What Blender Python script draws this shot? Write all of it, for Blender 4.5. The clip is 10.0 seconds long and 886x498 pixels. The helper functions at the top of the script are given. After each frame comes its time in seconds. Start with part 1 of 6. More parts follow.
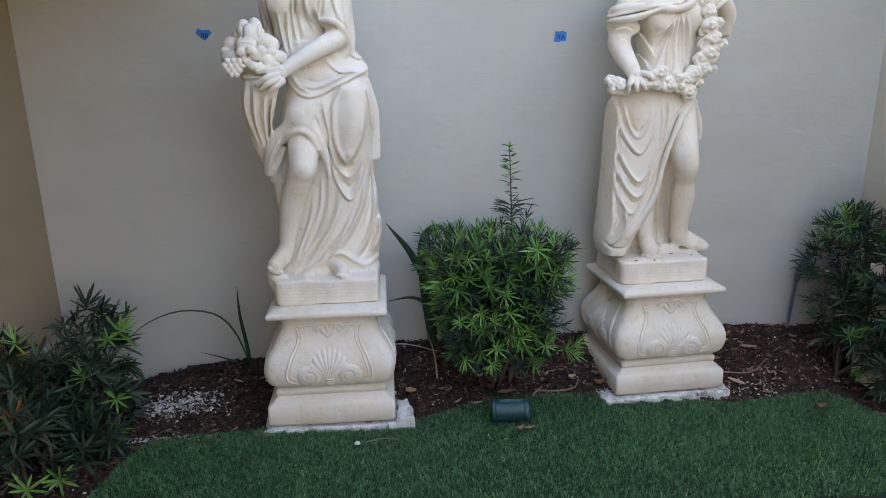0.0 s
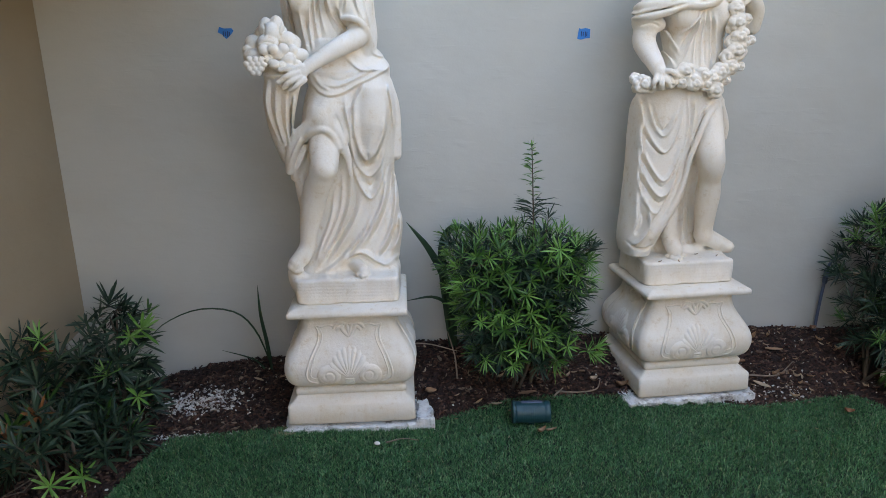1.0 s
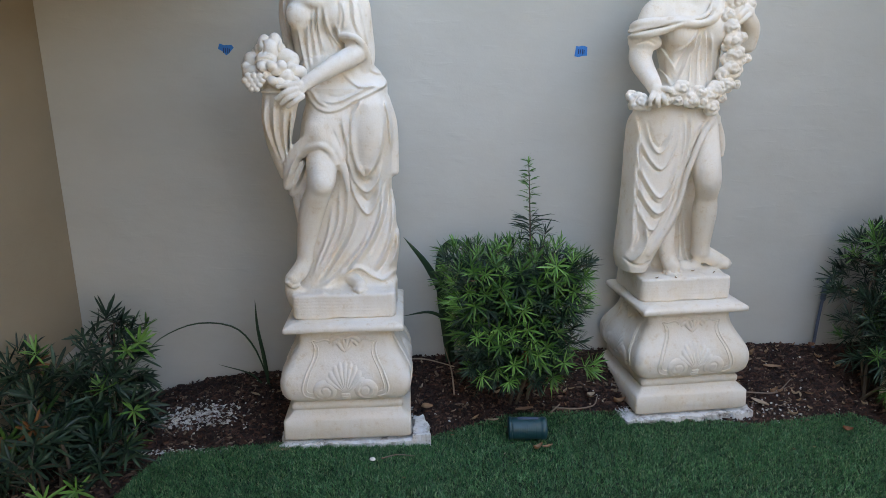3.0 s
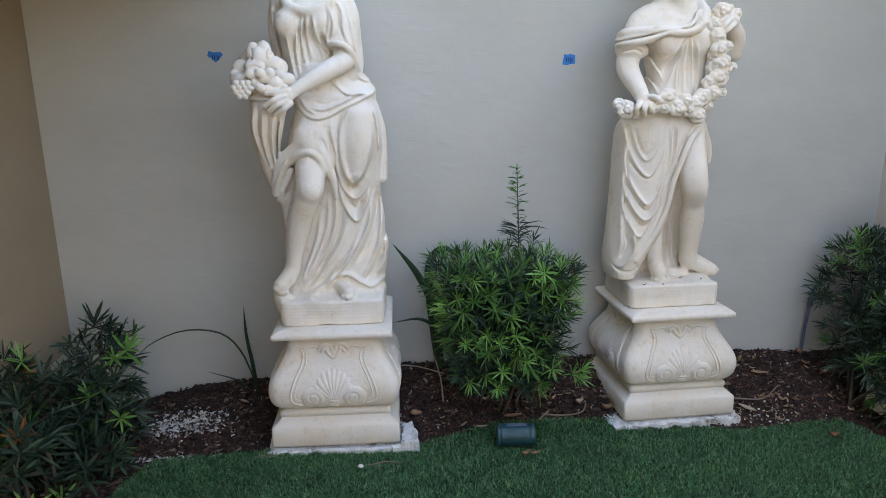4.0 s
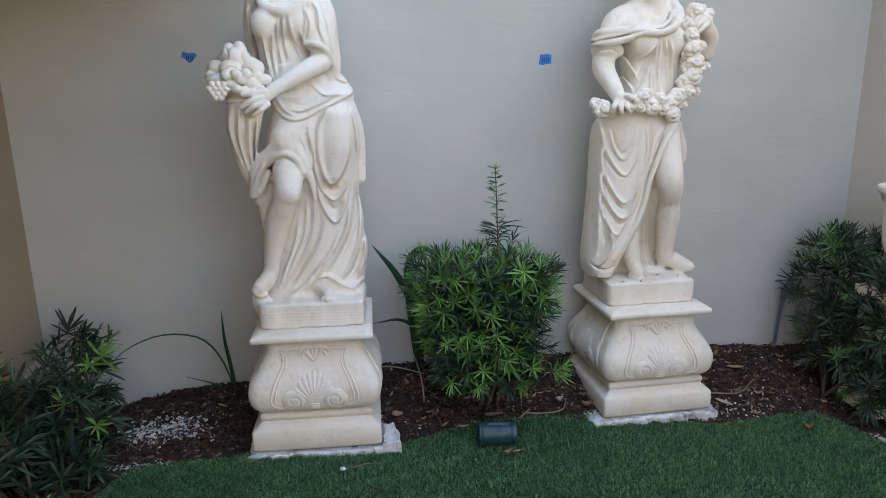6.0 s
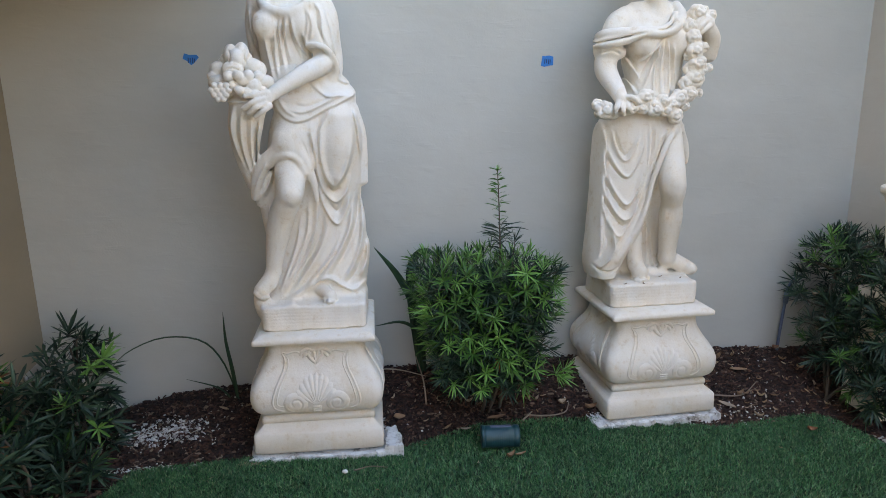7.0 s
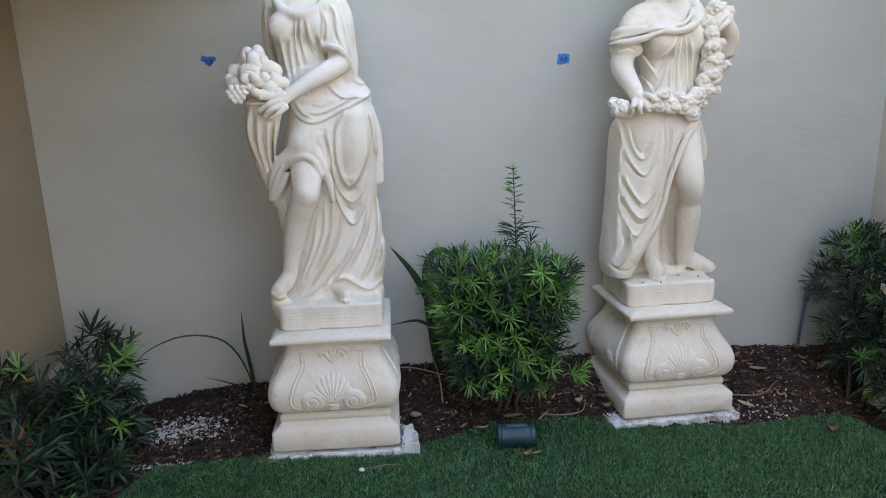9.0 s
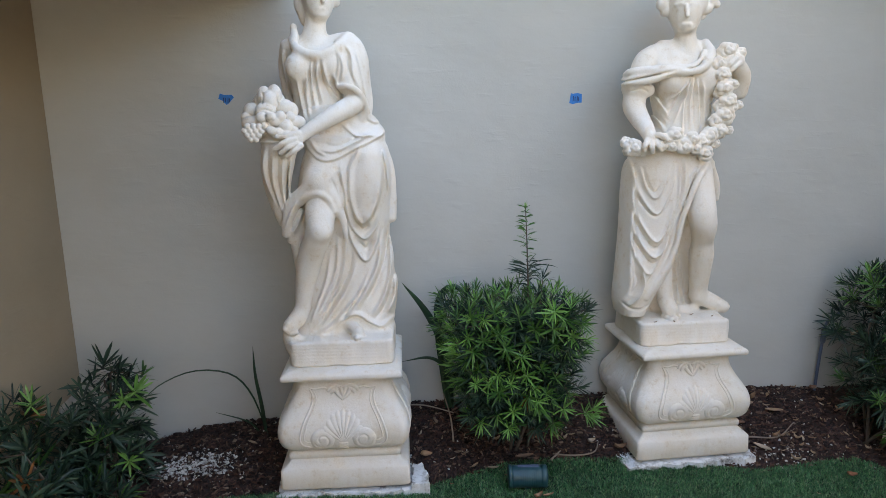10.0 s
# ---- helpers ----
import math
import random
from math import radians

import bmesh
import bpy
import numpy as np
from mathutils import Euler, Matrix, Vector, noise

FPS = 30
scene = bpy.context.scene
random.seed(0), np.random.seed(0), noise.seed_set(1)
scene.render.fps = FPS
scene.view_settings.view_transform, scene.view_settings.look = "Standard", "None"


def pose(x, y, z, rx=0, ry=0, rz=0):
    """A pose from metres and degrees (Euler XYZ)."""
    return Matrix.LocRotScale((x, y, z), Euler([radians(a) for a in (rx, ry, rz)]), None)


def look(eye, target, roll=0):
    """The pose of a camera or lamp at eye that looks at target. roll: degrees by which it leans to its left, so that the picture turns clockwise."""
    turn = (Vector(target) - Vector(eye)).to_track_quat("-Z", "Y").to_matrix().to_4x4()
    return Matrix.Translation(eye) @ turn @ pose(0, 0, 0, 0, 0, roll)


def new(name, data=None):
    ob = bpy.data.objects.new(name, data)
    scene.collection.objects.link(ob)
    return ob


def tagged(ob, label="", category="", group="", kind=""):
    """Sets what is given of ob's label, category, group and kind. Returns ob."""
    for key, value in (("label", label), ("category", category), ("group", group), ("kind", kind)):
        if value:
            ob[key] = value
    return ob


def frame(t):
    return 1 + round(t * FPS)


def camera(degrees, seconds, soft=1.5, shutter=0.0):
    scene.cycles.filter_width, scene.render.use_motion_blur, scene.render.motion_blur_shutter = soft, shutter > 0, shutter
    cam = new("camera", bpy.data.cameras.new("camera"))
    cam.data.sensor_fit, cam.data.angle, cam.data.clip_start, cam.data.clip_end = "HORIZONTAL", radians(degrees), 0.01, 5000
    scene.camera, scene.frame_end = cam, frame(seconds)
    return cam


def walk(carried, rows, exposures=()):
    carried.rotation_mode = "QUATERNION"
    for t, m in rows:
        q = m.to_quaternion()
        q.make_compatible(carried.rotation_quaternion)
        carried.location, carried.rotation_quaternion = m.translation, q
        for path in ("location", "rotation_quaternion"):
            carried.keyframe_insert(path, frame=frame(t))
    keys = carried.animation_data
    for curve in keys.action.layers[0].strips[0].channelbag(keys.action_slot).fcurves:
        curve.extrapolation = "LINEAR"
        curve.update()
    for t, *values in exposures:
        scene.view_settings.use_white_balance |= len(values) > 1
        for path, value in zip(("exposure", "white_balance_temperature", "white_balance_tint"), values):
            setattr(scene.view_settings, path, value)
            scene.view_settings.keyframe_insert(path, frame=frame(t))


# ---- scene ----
cam = camera(65.0, 10.0, soft=0.65)
PATH = [
    (0.0, pose(0.000, 0.000, 1.585, 74.35, 0.82, -7.17)),
    (0.5, pose(-0.007, 0.019, 1.584, 74.26, 0.69, -6.68)),
    (1.0, pose(-0.009, 0.026, 1.585, 74.21, 0.95, -5.64)),
    (1.5, pose(0.005, 0.023, 1.595, 74.35, 0.98, -5.11)),
    (2.0, pose(0.012, 0.020, 1.594, 74.64, 0.81, -5.33)),
    (2.5, pose(0.010, 0.020, 1.591, 74.98, 0.75, -5.33)),
    (4.0, pose(0.037, 0.007, 1.594, 75.94, 0.63, -5.89)),
    (4.5, pose(0.027, 0.002, 1.594, 75.86, 0.43, -7.26)),
    (5.0, pose(0.019, -0.009, 1.597, 75.80, 0.64, -7.79)),
    (5.5, pose(0.019, 0.001, 1.602, 75.75, 0.77, -8.01)),
    (7.0, pose(0.006, 0.019, 1.586, 76.20, 0.86, -8.10)),
    (7.5, pose(0.002, 0.022, 1.586, 74.87, 0.91, -8.36)),
    (8.0, pose(0.010, 0.028, 1.581, 74.59, 1.23, -7.56)),
    (8.5, pose(0.013, 0.028, 1.593, 74.62, 1.24, -7.03)),
    (9.0, pose(0.024, 0.015, 1.607, 75.81, 1.38, -6.56)),
    (9.5, pose(0.027, 0.014, 1.613, 77.04, 1.26, -6.07)),
    (10.0, pose(0.025, 0.016, 1.629, 78.50, 1.13, -5.47)),
]
walk(cam, PATH, [(0.0, 3.11, 7600, 12), (5.0, 3.12, 7600, 12), (9.0, 3.17, 7600, 12), (10.0, 3.13, 7600, 12)])

# ---- light ----
world = bpy.data.worlds.new("sky")
scene.world = world
world.use_nodes = True
wn = world.node_tree
sky = wn.nodes.new("ShaderNodeTexSky")
sky.sky_type, sky.sun_disc = "NISHITA", False
sky.sun_elevation, sky.sun_rotation = radians(44), radians(-63.4)
wn.links.new(sky.outputs[0], wn.nodes["Background"].inputs[0])
wn.nodes["Background"].inputs[1].default_value = 0.13
sun_data = bpy.data.lights.new("sun", "SUN")
sun_data.energy, sun_data.angle, sun_data.color = 2.4, radians(0.6), (1.0, 0.95, 0.86)
sun = new("sun", sun_data)
sun.matrix_world = look((-6.0, 3.0, 6.5), (0, 0, 0))


# ---- materials ----
class Mat:
    """A small wrapper that builds one procedural material."""

    def __init__(self, name, rough=0.7, metal=0.0):
        self.m = bpy.data.materials.new(name)
        self.m.use_nodes = True
        self.t = self.m.node_tree
        self.b = self.t.nodes["Principled BSDF"]
        self.b.inputs["Roughness"].default_value = rough
        self.b.inputs["Metallic"].default_value = metal
        self.co = self.t.nodes.new("ShaderNodeTexCoord")

    def link(self, a, b):
        self.t.links.new(a, b)

    def noise(self, scale, detail=4, rough=0.6, stretch=(1, 1, 1), space="Object"):
        mp = self.t.nodes.new("ShaderNodeMapping")
        mp.inputs["Scale"].default_value = stretch
        self.link(self.co.outputs[space], mp.inputs[0])
        n = self.t.nodes.new("ShaderNodeTexNoise")
        n.inputs["Scale"].default_value, n.inputs["Detail"].default_value = scale, detail
        n.inputs["Roughness"].default_value = rough
        self.link(mp.outputs[0], n.inputs["Vector"])
        return n.outputs["Fac"]

    def ramp(self, fac, stops):
        r = self.t.nodes.new("ShaderNodeValToRGB")
        while len(r.color_ramp.elements) < len(stops):
            r.color_ramp.elements.new(0.5)
        for e, (p, c) in zip(r.color_ramp.elements, stops):
            e.position, e.color = p, (*c, 1)
        self.link(fac, r.inputs[0])
        return r.outputs[0]

    def mix(self, fac, a, b, mode="MIX"):
        x = self.t.nodes.new("ShaderNodeMix")
        x.data_type, x.blend_type = "RGBA", mode
        for sock, v in ((x.inputs[0], fac), (x.inputs[6], a), (x.inputs[7], b)):
            if isinstance(v, bpy.types.NodeSocket):
                self.link(v, sock)
            else:
                sock.default_value = v if isinstance(v, float) else (*v, 1)
        return x.outputs[2]

    def color(self, c):
        if isinstance(c, bpy.types.NodeSocket):
            self.link(c, self.b.inputs["Base Color"])
        else:
            self.b.inputs["Base Color"].default_value = (*c, 1)
        return self

    def bump(self, fac, strength=0.3, dist=0.01):
        bu = self.t.nodes.new("ShaderNodeBump")
        bu.inputs["Strength"].default_value, bu.inputs["Distance"].default_value = strength, dist
        self.link(fac, bu.inputs["Height"])
        prev = self.b.inputs["Normal"].links
        if prev:
            self.link(prev[0].from_socket, bu.inputs["Normal"])
        self.link(bu.outputs[0], self.b.inputs["Normal"])
        return self

    def island(self):
        return self.t.nodes.new("ShaderNodeNewGeometry").outputs["Random Per Island"]

    def each(self):
        return self.t.nodes.new("ShaderNodeObjectInfo").outputs["Random"]


def stucco(name, c1, c2):
    m = Mat(name, 0.85)
    big = m.noise(0.9, 3, 0.5)
    streak = m.noise(3.0, 5, 0.65, (0.7, 0.7, 1.3))
    col = m.mix(m.ramp(big, [(0.3, (0, 0, 0)), (0.7, (1, 1, 1))]), c1, c2)
    dirt = m.ramp(streak, [(0.3, (0.94, 0.935, 0.925)), (0.6, (1, 1, 1))])
    m.color(m.mix(1.0, col, dirt, "MULTIPLY"))
    m.bump(m.noise(3.0, 3, 0.5, (1, 1, 1.8)), 0.35, 0.02)
    marks = m.ramp(m.noise(11.0, 3, 0.5, (0.5, 0.5, 2.4)), [(0.58, (0, 0, 0)), (0.80, (1, 1, 1))])
    m.bump(marks, 0.17, 0.006)
    m.bump(m.noise(90.0, 3, 0.6), 0.25, 0.002)
    return m.m


# side wall stucco, its shade and warm bounce put into the tan
M_side = stucco("tan_shade_side_wall_stucco", (0.33, 0.262, 0.178), (0.362, 0.288, 0.197))
# opposite side wall, with the warm light on it mixed into the paint
M_east = stucco("warm_lit_side_wall_stucco", (0.66, 0.605, 0.525), (0.70, 0.64, 0.56))
M_wall = stucco("wall_stucco", (0.522, 0.515, 0.468), (0.566, 0.559, 0.510))


def cast_stone():
    m = Mat("cast_stone", 0.9)
    m.b.inputs["Specular IOR Level"].default_value = 0.25
    a = m.noise(6.0, 5, 0.65)
    b = m.noise(24.0, 5, 0.7)
    grit = m.noise(170.0, 4, 0.7)
    runs = m.noise(14.0, 4, 0.6, (1.6, 1.6, 0.25))
    col = m.ramp(a, [(0.26, (0.80, 0.69, 0.54)), (0.46, (0.855, 0.775, 0.66)), (0.68, (0.875, 0.815, 0.728))])
    for fac, lo, hi, dark in ((b, 0.24, 0.42, (0.84, 0.77, 0.66)), (runs, 0.28, 0.44, (0.95, 0.92, 0.87)), (grit, 0.30, 0.50, (0.94, 0.92, 0.89))):
        col = m.mix(1.0, col, m.ramp(fac, [(lo, dark), (hi, (1, 1, 1))]), "MULTIPLY")
    m.color(col)
    m.bump(grit, 0.12, 0.003)
    m.bump(m.noise(60.0, 6, 0.75), 0.22, 0.006)
    m.bump(b, 0.25, 0.012)
    return m.m


M_stone = cast_stone()


def soil_mat():
    m = Mat("dark_mulch_soil", 0.95)
    n = m.noise(35.0, 6, 0.7)
    m.color(m.ramp(n, [(0.3, (0.018, 0.010, 0.008)), (0.55, (0.060, 0.031, 0.023)), (0.8, (0.12, 0.066, 0.048))]))
    m.bump(n, 0.9, 0.02)
    return m.m


def varied(name, stops, rough=0.8, fine=60.0, by="island", translucent=0.0, bump=0.3, spec=0.5):
    m = Mat(name, rough)
    col = m.ramp(m.island() if by == "island" else m.each(), stops)
    n = m.noise(fine, 4, 0.6)
    shade = m.ramp(n, [(0.3, (0.8,) * 3), (0.7, (1.1,) * 3)])
    m.color(m.mix(1.0, col, shade, "MULTIPLY"))
    m.b.inputs["Specular IOR Level"].default_value = spec
    if bump:
        m.bump(n, bump, 0.003)
    if translucent:
        tr = m.t.nodes.new("ShaderNodeBsdfTranslucent")
        m.link(m.b.inputs["Base Color"].links[0].from_socket, tr.inputs[0])
        mx = m.t.nodes.new("ShaderNodeMixShader")
        mx.inputs[0].default_value = translucent
        m.link(m.b.outputs[0], mx.inputs[1])
        m.link(tr.outputs[0], mx.inputs[2])
        m.link(mx.outputs[0], m.t.nodes["Material Output"].inputs[0])
    return m.m


M_soil = soil_mat()
M_chip = varied("mulch_chips", [(0.0, (0.020, 0.011, 0.008)), (0.5, (0.050, 0.024, 0.018)), (0.84, (0.11, 0.05, 0.034)), (0.96, (0.20, 0.125, 0.09)), (1.0, (0.30, 0.23, 0.17))], 0.9)
M_shell = varied("white_shell_gravel", [(0.0, (0.35, 0.32, 0.3)), (0.5, (0.6, 0.57, 0.54)), (1.0, (0.8, 0.78, 0.75))], 0.7)
M_turf_base = varied("turf_backing", [(0.0, (0.008, 0.02, 0.01)), (1.0, (0.012, 0.03, 0.014))], 0.95, 120.0)
M_blade = varied("artificial_grass", [(0.0, (0.018, 0.075, 0.028)), (0.4, (0.042, 0.165, 0.055)), (0.75, (0.085, 0.26, 0.095)), (0.9, (0.18, 0.36, 0.16)), (1.0, (0.33, 0.38, 0.21))], 0.36, 5.0, translucent=0.15, bump=0)
# old leaves, also colouring in the shade inside crowns and a bluish sky gloss
M_leaf_old_shade = varied("old_and_shaded_leaves", [(0.0, (0.008, 0.025, 0.016)), (0.5, (0.020, 0.052, 0.029)), (1.0, (0.055, 0.105, 0.055))], 0.45, 30.0, translucent=0.12, bump=0)
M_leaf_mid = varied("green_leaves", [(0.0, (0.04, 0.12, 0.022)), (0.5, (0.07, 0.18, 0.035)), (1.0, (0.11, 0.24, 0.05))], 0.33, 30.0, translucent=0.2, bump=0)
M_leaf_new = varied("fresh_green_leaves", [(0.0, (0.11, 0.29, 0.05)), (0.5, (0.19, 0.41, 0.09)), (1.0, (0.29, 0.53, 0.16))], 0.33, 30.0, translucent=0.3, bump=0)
M_leaf_dead = varied("orange_dead_leaves", [(0.0, (0.16, 0.06, 0.02)), (1.0, (0.36, 0.15, 0.05))], 0.7, 30.0, bump=0)
M_strap = varied("strap_leaf_green", [(0.0, (0.02, 0.05, 0.025)), (1.0, (0.035, 0.08, 0.035))], 0.4, 20.0, bump=0)
M_bark = varied("grey_brown_bark", [(0.0, (0.06, 0.045, 0.03)), (1.0, (0.13, 0.10, 0.075))], 0.9, 50.0)
M_litter = varied("dry_leaf_litter", [(0.0, (0.30, 0.17, 0.09)), (0.35, (0.42, 0.28, 0.17)), (0.7, (0.5, 0.4, 0.29)), (1.0, (0.28, 0.12, 0.06))], 0.75, 25.0, by="each")
M_twig = varied("pale_dry_twigs", [(0.0, (0.22, 0.16, 0.12)), (1.0, (0.42, 0.34, 0.27))], 0.85, 25.0, by="each")


def painted_green():
    m = Mat("dark_green_enamel", 0.38)
    n = m.noise(18.0, 4, 0.6)
    m.color(m.ramp(n, [(0.3, (0.010, 0.050, 0.060)), (0.7, (0.016, 0.068, 0.080))]))
    m.bump(n, 0.05, 0.002)
    return m.m


M_green = painted_green()


def pad_mat():
    m = Mat("whitewashed_concrete", 0.9)
    n = m.noise(22.0, 6, 0.7)
    m.color(m.ramp(n, [(0.32, (0.16, 0.14, 0.12)), (0.42, (0.50, 0.48, 0.45)), (0.50, (0.72, 0.71, 0.69)), (0.7, (0.84, 0.84, 0.83))]))
    m.bump(n, 0.8, 0.012)
    return m.m


M_pad = pad_mat()


def plain(name, c, rough=0.6, scale=40.0, amount=0.12):
    m = Mat(name, rough)
    n = m.noise(scale, 4, 0.6)
    lo, hi = tuple(x * (1 - amount) for x in c), tuple(x * (1 + amount) for x in c)
    m.color(m.ramp(n, [(0.3, lo), (0.7, hi)]))
    m.bump(n, 0.15, 0.002)
    return m.m


M_tape = plain("blue_masking_tape", (0.02, 0.20, 0.55), 0.65)
M_ink = plain("dark_ink", (0.01, 0.03, 0.10), 0.7)
M_pipe = plain("grey_blue_conduit", (0.10, 0.13, 0.20), 0.5)
M_clay = plain("terracotta_chip", (0.42, 0.27, 0.18), 0.85)
M_pale = plain("pale_stone", (0.55, 0.50, 0.45), 0.85, 14.0)
# warm colours of two unseen surfaces that reflect sun towards the statues
M_bounce_paving = plain("bounce_paving", (0.46, 0.38, 0.28), 0.85, 3.0)
M_bounce_wall = plain("bounce_wall_stucco", (0.55, 0.46, 0.35), 0.85, 3.0)
# brown of the unseen overhangs, picked for the warm light they bounce
M_overhang = plain("unseen_overhang_brown", (0.27, 0.175, 0.085), 0.8, 6.0)


# ---- building blocks ----
def raw(name, verts, faces, material, parent=None, smooth=False, label=""):
    me = bpy.data.meshes.new(name)
    me.from_pydata(verts, [], faces)
    me.materials.append(material)
    if smooth:
        me.polygons.foreach_set("use_smooth", [True] * len(me.polygons))
    me.update()
    ob = new(name, me)
    if parent:
        ob.parent = parent
    if label:
        ob["label"] = label
    return ob


def part(name, bm, material, parent=None, label="", smooth=False):
    me = bpy.data.meshes.new(name)
    bm.to_mesh(me)
    bm.free()
    me.materials.append(material)
    if smooth:
        me.polygons.foreach_set("use_smooth", [True] * len(me.polygons))
    ob = new(name, me)
    if parent:
        ob.parent = parent
    if label:
        ob["label"] = label
    return ob


def box(bm, lo, hi, bevel=0.0, segs=2):
    c = [(a + b) / 2 for a, b in zip(lo, hi)]
    s = [b - a for a, b in zip(lo, hi)]
    r = bmesh.ops.create_cube(bm, size=1, matrix=Matrix.Translation(c) @ Matrix.Diagonal((*s, 1)))
    if bevel:
        es = list({e for v in r["verts"] for e in v.link_edges})
        bmesh.ops.bevel(bm, geom=es, offset=bevel, segments=segs, affect="EDGES", profile=0.5)


def box_thing(name, lo, hi, material, bevel=0.0, **tags):
    bm = bmesh.new()
    box(bm, lo, hi, bevel)
    return tagged(part(name, bm, material), **tags)


def tube_data(pts, radii, n=8, verts=None, faces=None):
    """A round tube along pts; adds to verts and faces."""
    verts = [] if verts is None else verts
    faces = [] if faces is None else faces
    pts = [Vector(p) for p in pts]
    start = len(verts)
    side = None
    for i, p in enumerate(pts):
        d = (pts[min(i + 1, len(pts) - 1)] - pts[max(i - 1, 0)]).normalized()
        if side is None:
            side = d.cross(Vector((0.31, 0.2, 0.93)))
            if side.length < 1e-3:
                side = d.cross(Vector((1, 0, 0)))
        side = (side - d * side.dot(d)).normalized()
        up = d.cross(side)
        for k in range(n):
            a = 2 * math.pi * k / n
            verts.append(p + float(radii[i]) * (math.cos(a) * side + math.sin(a) * up))
    for i in range(len(pts) - 1):
        for k in range(n):
            a, b = start + i * n + k, start + i * n + (k + 1) % n
            faces.append((a, b, b + n, a + n))
    faces.append(tuple(start + k for k in reversed(range(n))))
    faces.append(tuple(start + (len(pts) - 1) * n + k for k in range(n)))
    return verts, faces


def smooth_line(pts, n=24):
    """Points along a Catmull-Rom curve through pts."""
    P = np.array(pts, float)
    P = np.vstack([2 * P[0] - P[1], P, 2 * P[-1] - P[-2]])
    out = []
    for s in np.linspace(0, len(pts) - 1, n):
        i = min(int(s), len(pts) - 2)
        u = s - i
        a, b, c, d = P[i:i + 4]
        out.append(0.5 * (2 * b + (c - a) * u + (2 * a - 5 * b + 4 * c - d) * u * u + (3 * b - a - 3 * c + d) * u ** 3))
    return np.array(out)


# ---- ground and walls ----
WALL_Y, LEFT_X, RIGHT_X = 3.455, -1.495, 2.75
BED_X = [-1.6, -1.26, -0.87, -0.53, 0.16, 2.05, 2.45, 2.9]
BED_Z = [-0.06, -0.03, 0.05, 0.07, 0.11, 0.085, 0.06, 0.06]
EDGE_X = [-1.06, -1.0, -0.93, -0.455, 0.2, 0.38, 0.58, 0.83, 1.11, 1.73, 2.10, 2.25, 2.33, 2.37, 2.42]
EDGE_Y = [2.30, 2.56, 2.75, 2.79, 2.80, 2.87, 2.945, 2.95, 2.94, 2.82, 2.87, 2.88, 2.82, 2.70, 2.50]


def ground_z(x, y):
    base = -np.where(np.asarray(x) < -0.15, 0.02, 0.033) * (np.clip(x, -2, 2.5) + 0.15)
    s = np.clip((y - 2.78) / (WALL_Y - 2.78), 0, 1)
    return base + (np.interp(x, BED_X, BED_Z) - base) * s * s * (3 - 2 * s)


def edge_y(x):
    return np.interp(x, EDGE_X, EDGE_Y)


def build_ground():
    xs = np.concatenate([[-400, -60, -12, -4], np.arange(-1.6, 2.85, 0.03), [4, 12, 60, 400]])
    ys = np.concatenate([[-400, -60, -12, -4, 0, 1.5], np.arange(2.1, 3.52, 0.03), [4, 12, 60, 400]])
    verts = []
    for y in ys:
        for x in xs:
            z = float(ground_z(x, y))
            if -1.55 < x < 2.8 and 2.2 < y < 3.5:
                z += 0.012 * noise.noise((x * 9, y * 9, 0)) + 0.006 * noise.noise((x * 30, y * 30, 3))
            verts.append((x, y, z - 0.006))
    w = len(xs)
    faces = [(j * w + i, j * w + i + 1, (j + 1) * w + i + 1, (j + 1) * w + i) for j in range(len(ys) - 1) for i in range(w - 1)]
    tagged(raw("ground", verts, faces, M_soil, smooth=True), "dark brown soil of the planting bed by the wall", "ground", kind="structure")


build_ground()


def wall(name, lo, hi, label, material=M_wall):
    box_thing(name, lo, hi, material, 0.0, label=label, category="wall", kind="structure")


wall("wall_north", (LEFT_X - 0.2, WALL_Y, -0.4), (RIGHT_X + 0.2, WALL_Y + 0.8, 6.0), "grey-beige painted stucco garden wall")
# tan carries the wall's shade; height out of view keeps the sun off
wall("wall_west", (LEFT_X - 0.2, -4.0, -0.4), (LEFT_X, WALL_Y - 0.002, 7.2), "stucco side wall of the niche, shade and warm bounce in its tan", M_side)
wall("wall_east", (RIGHT_X, -1.0, -0.4), (RIGHT_X + 0.2, WALL_Y, 3.2), "stucco side wall of the niche, warm light in its pale colour", M_east)


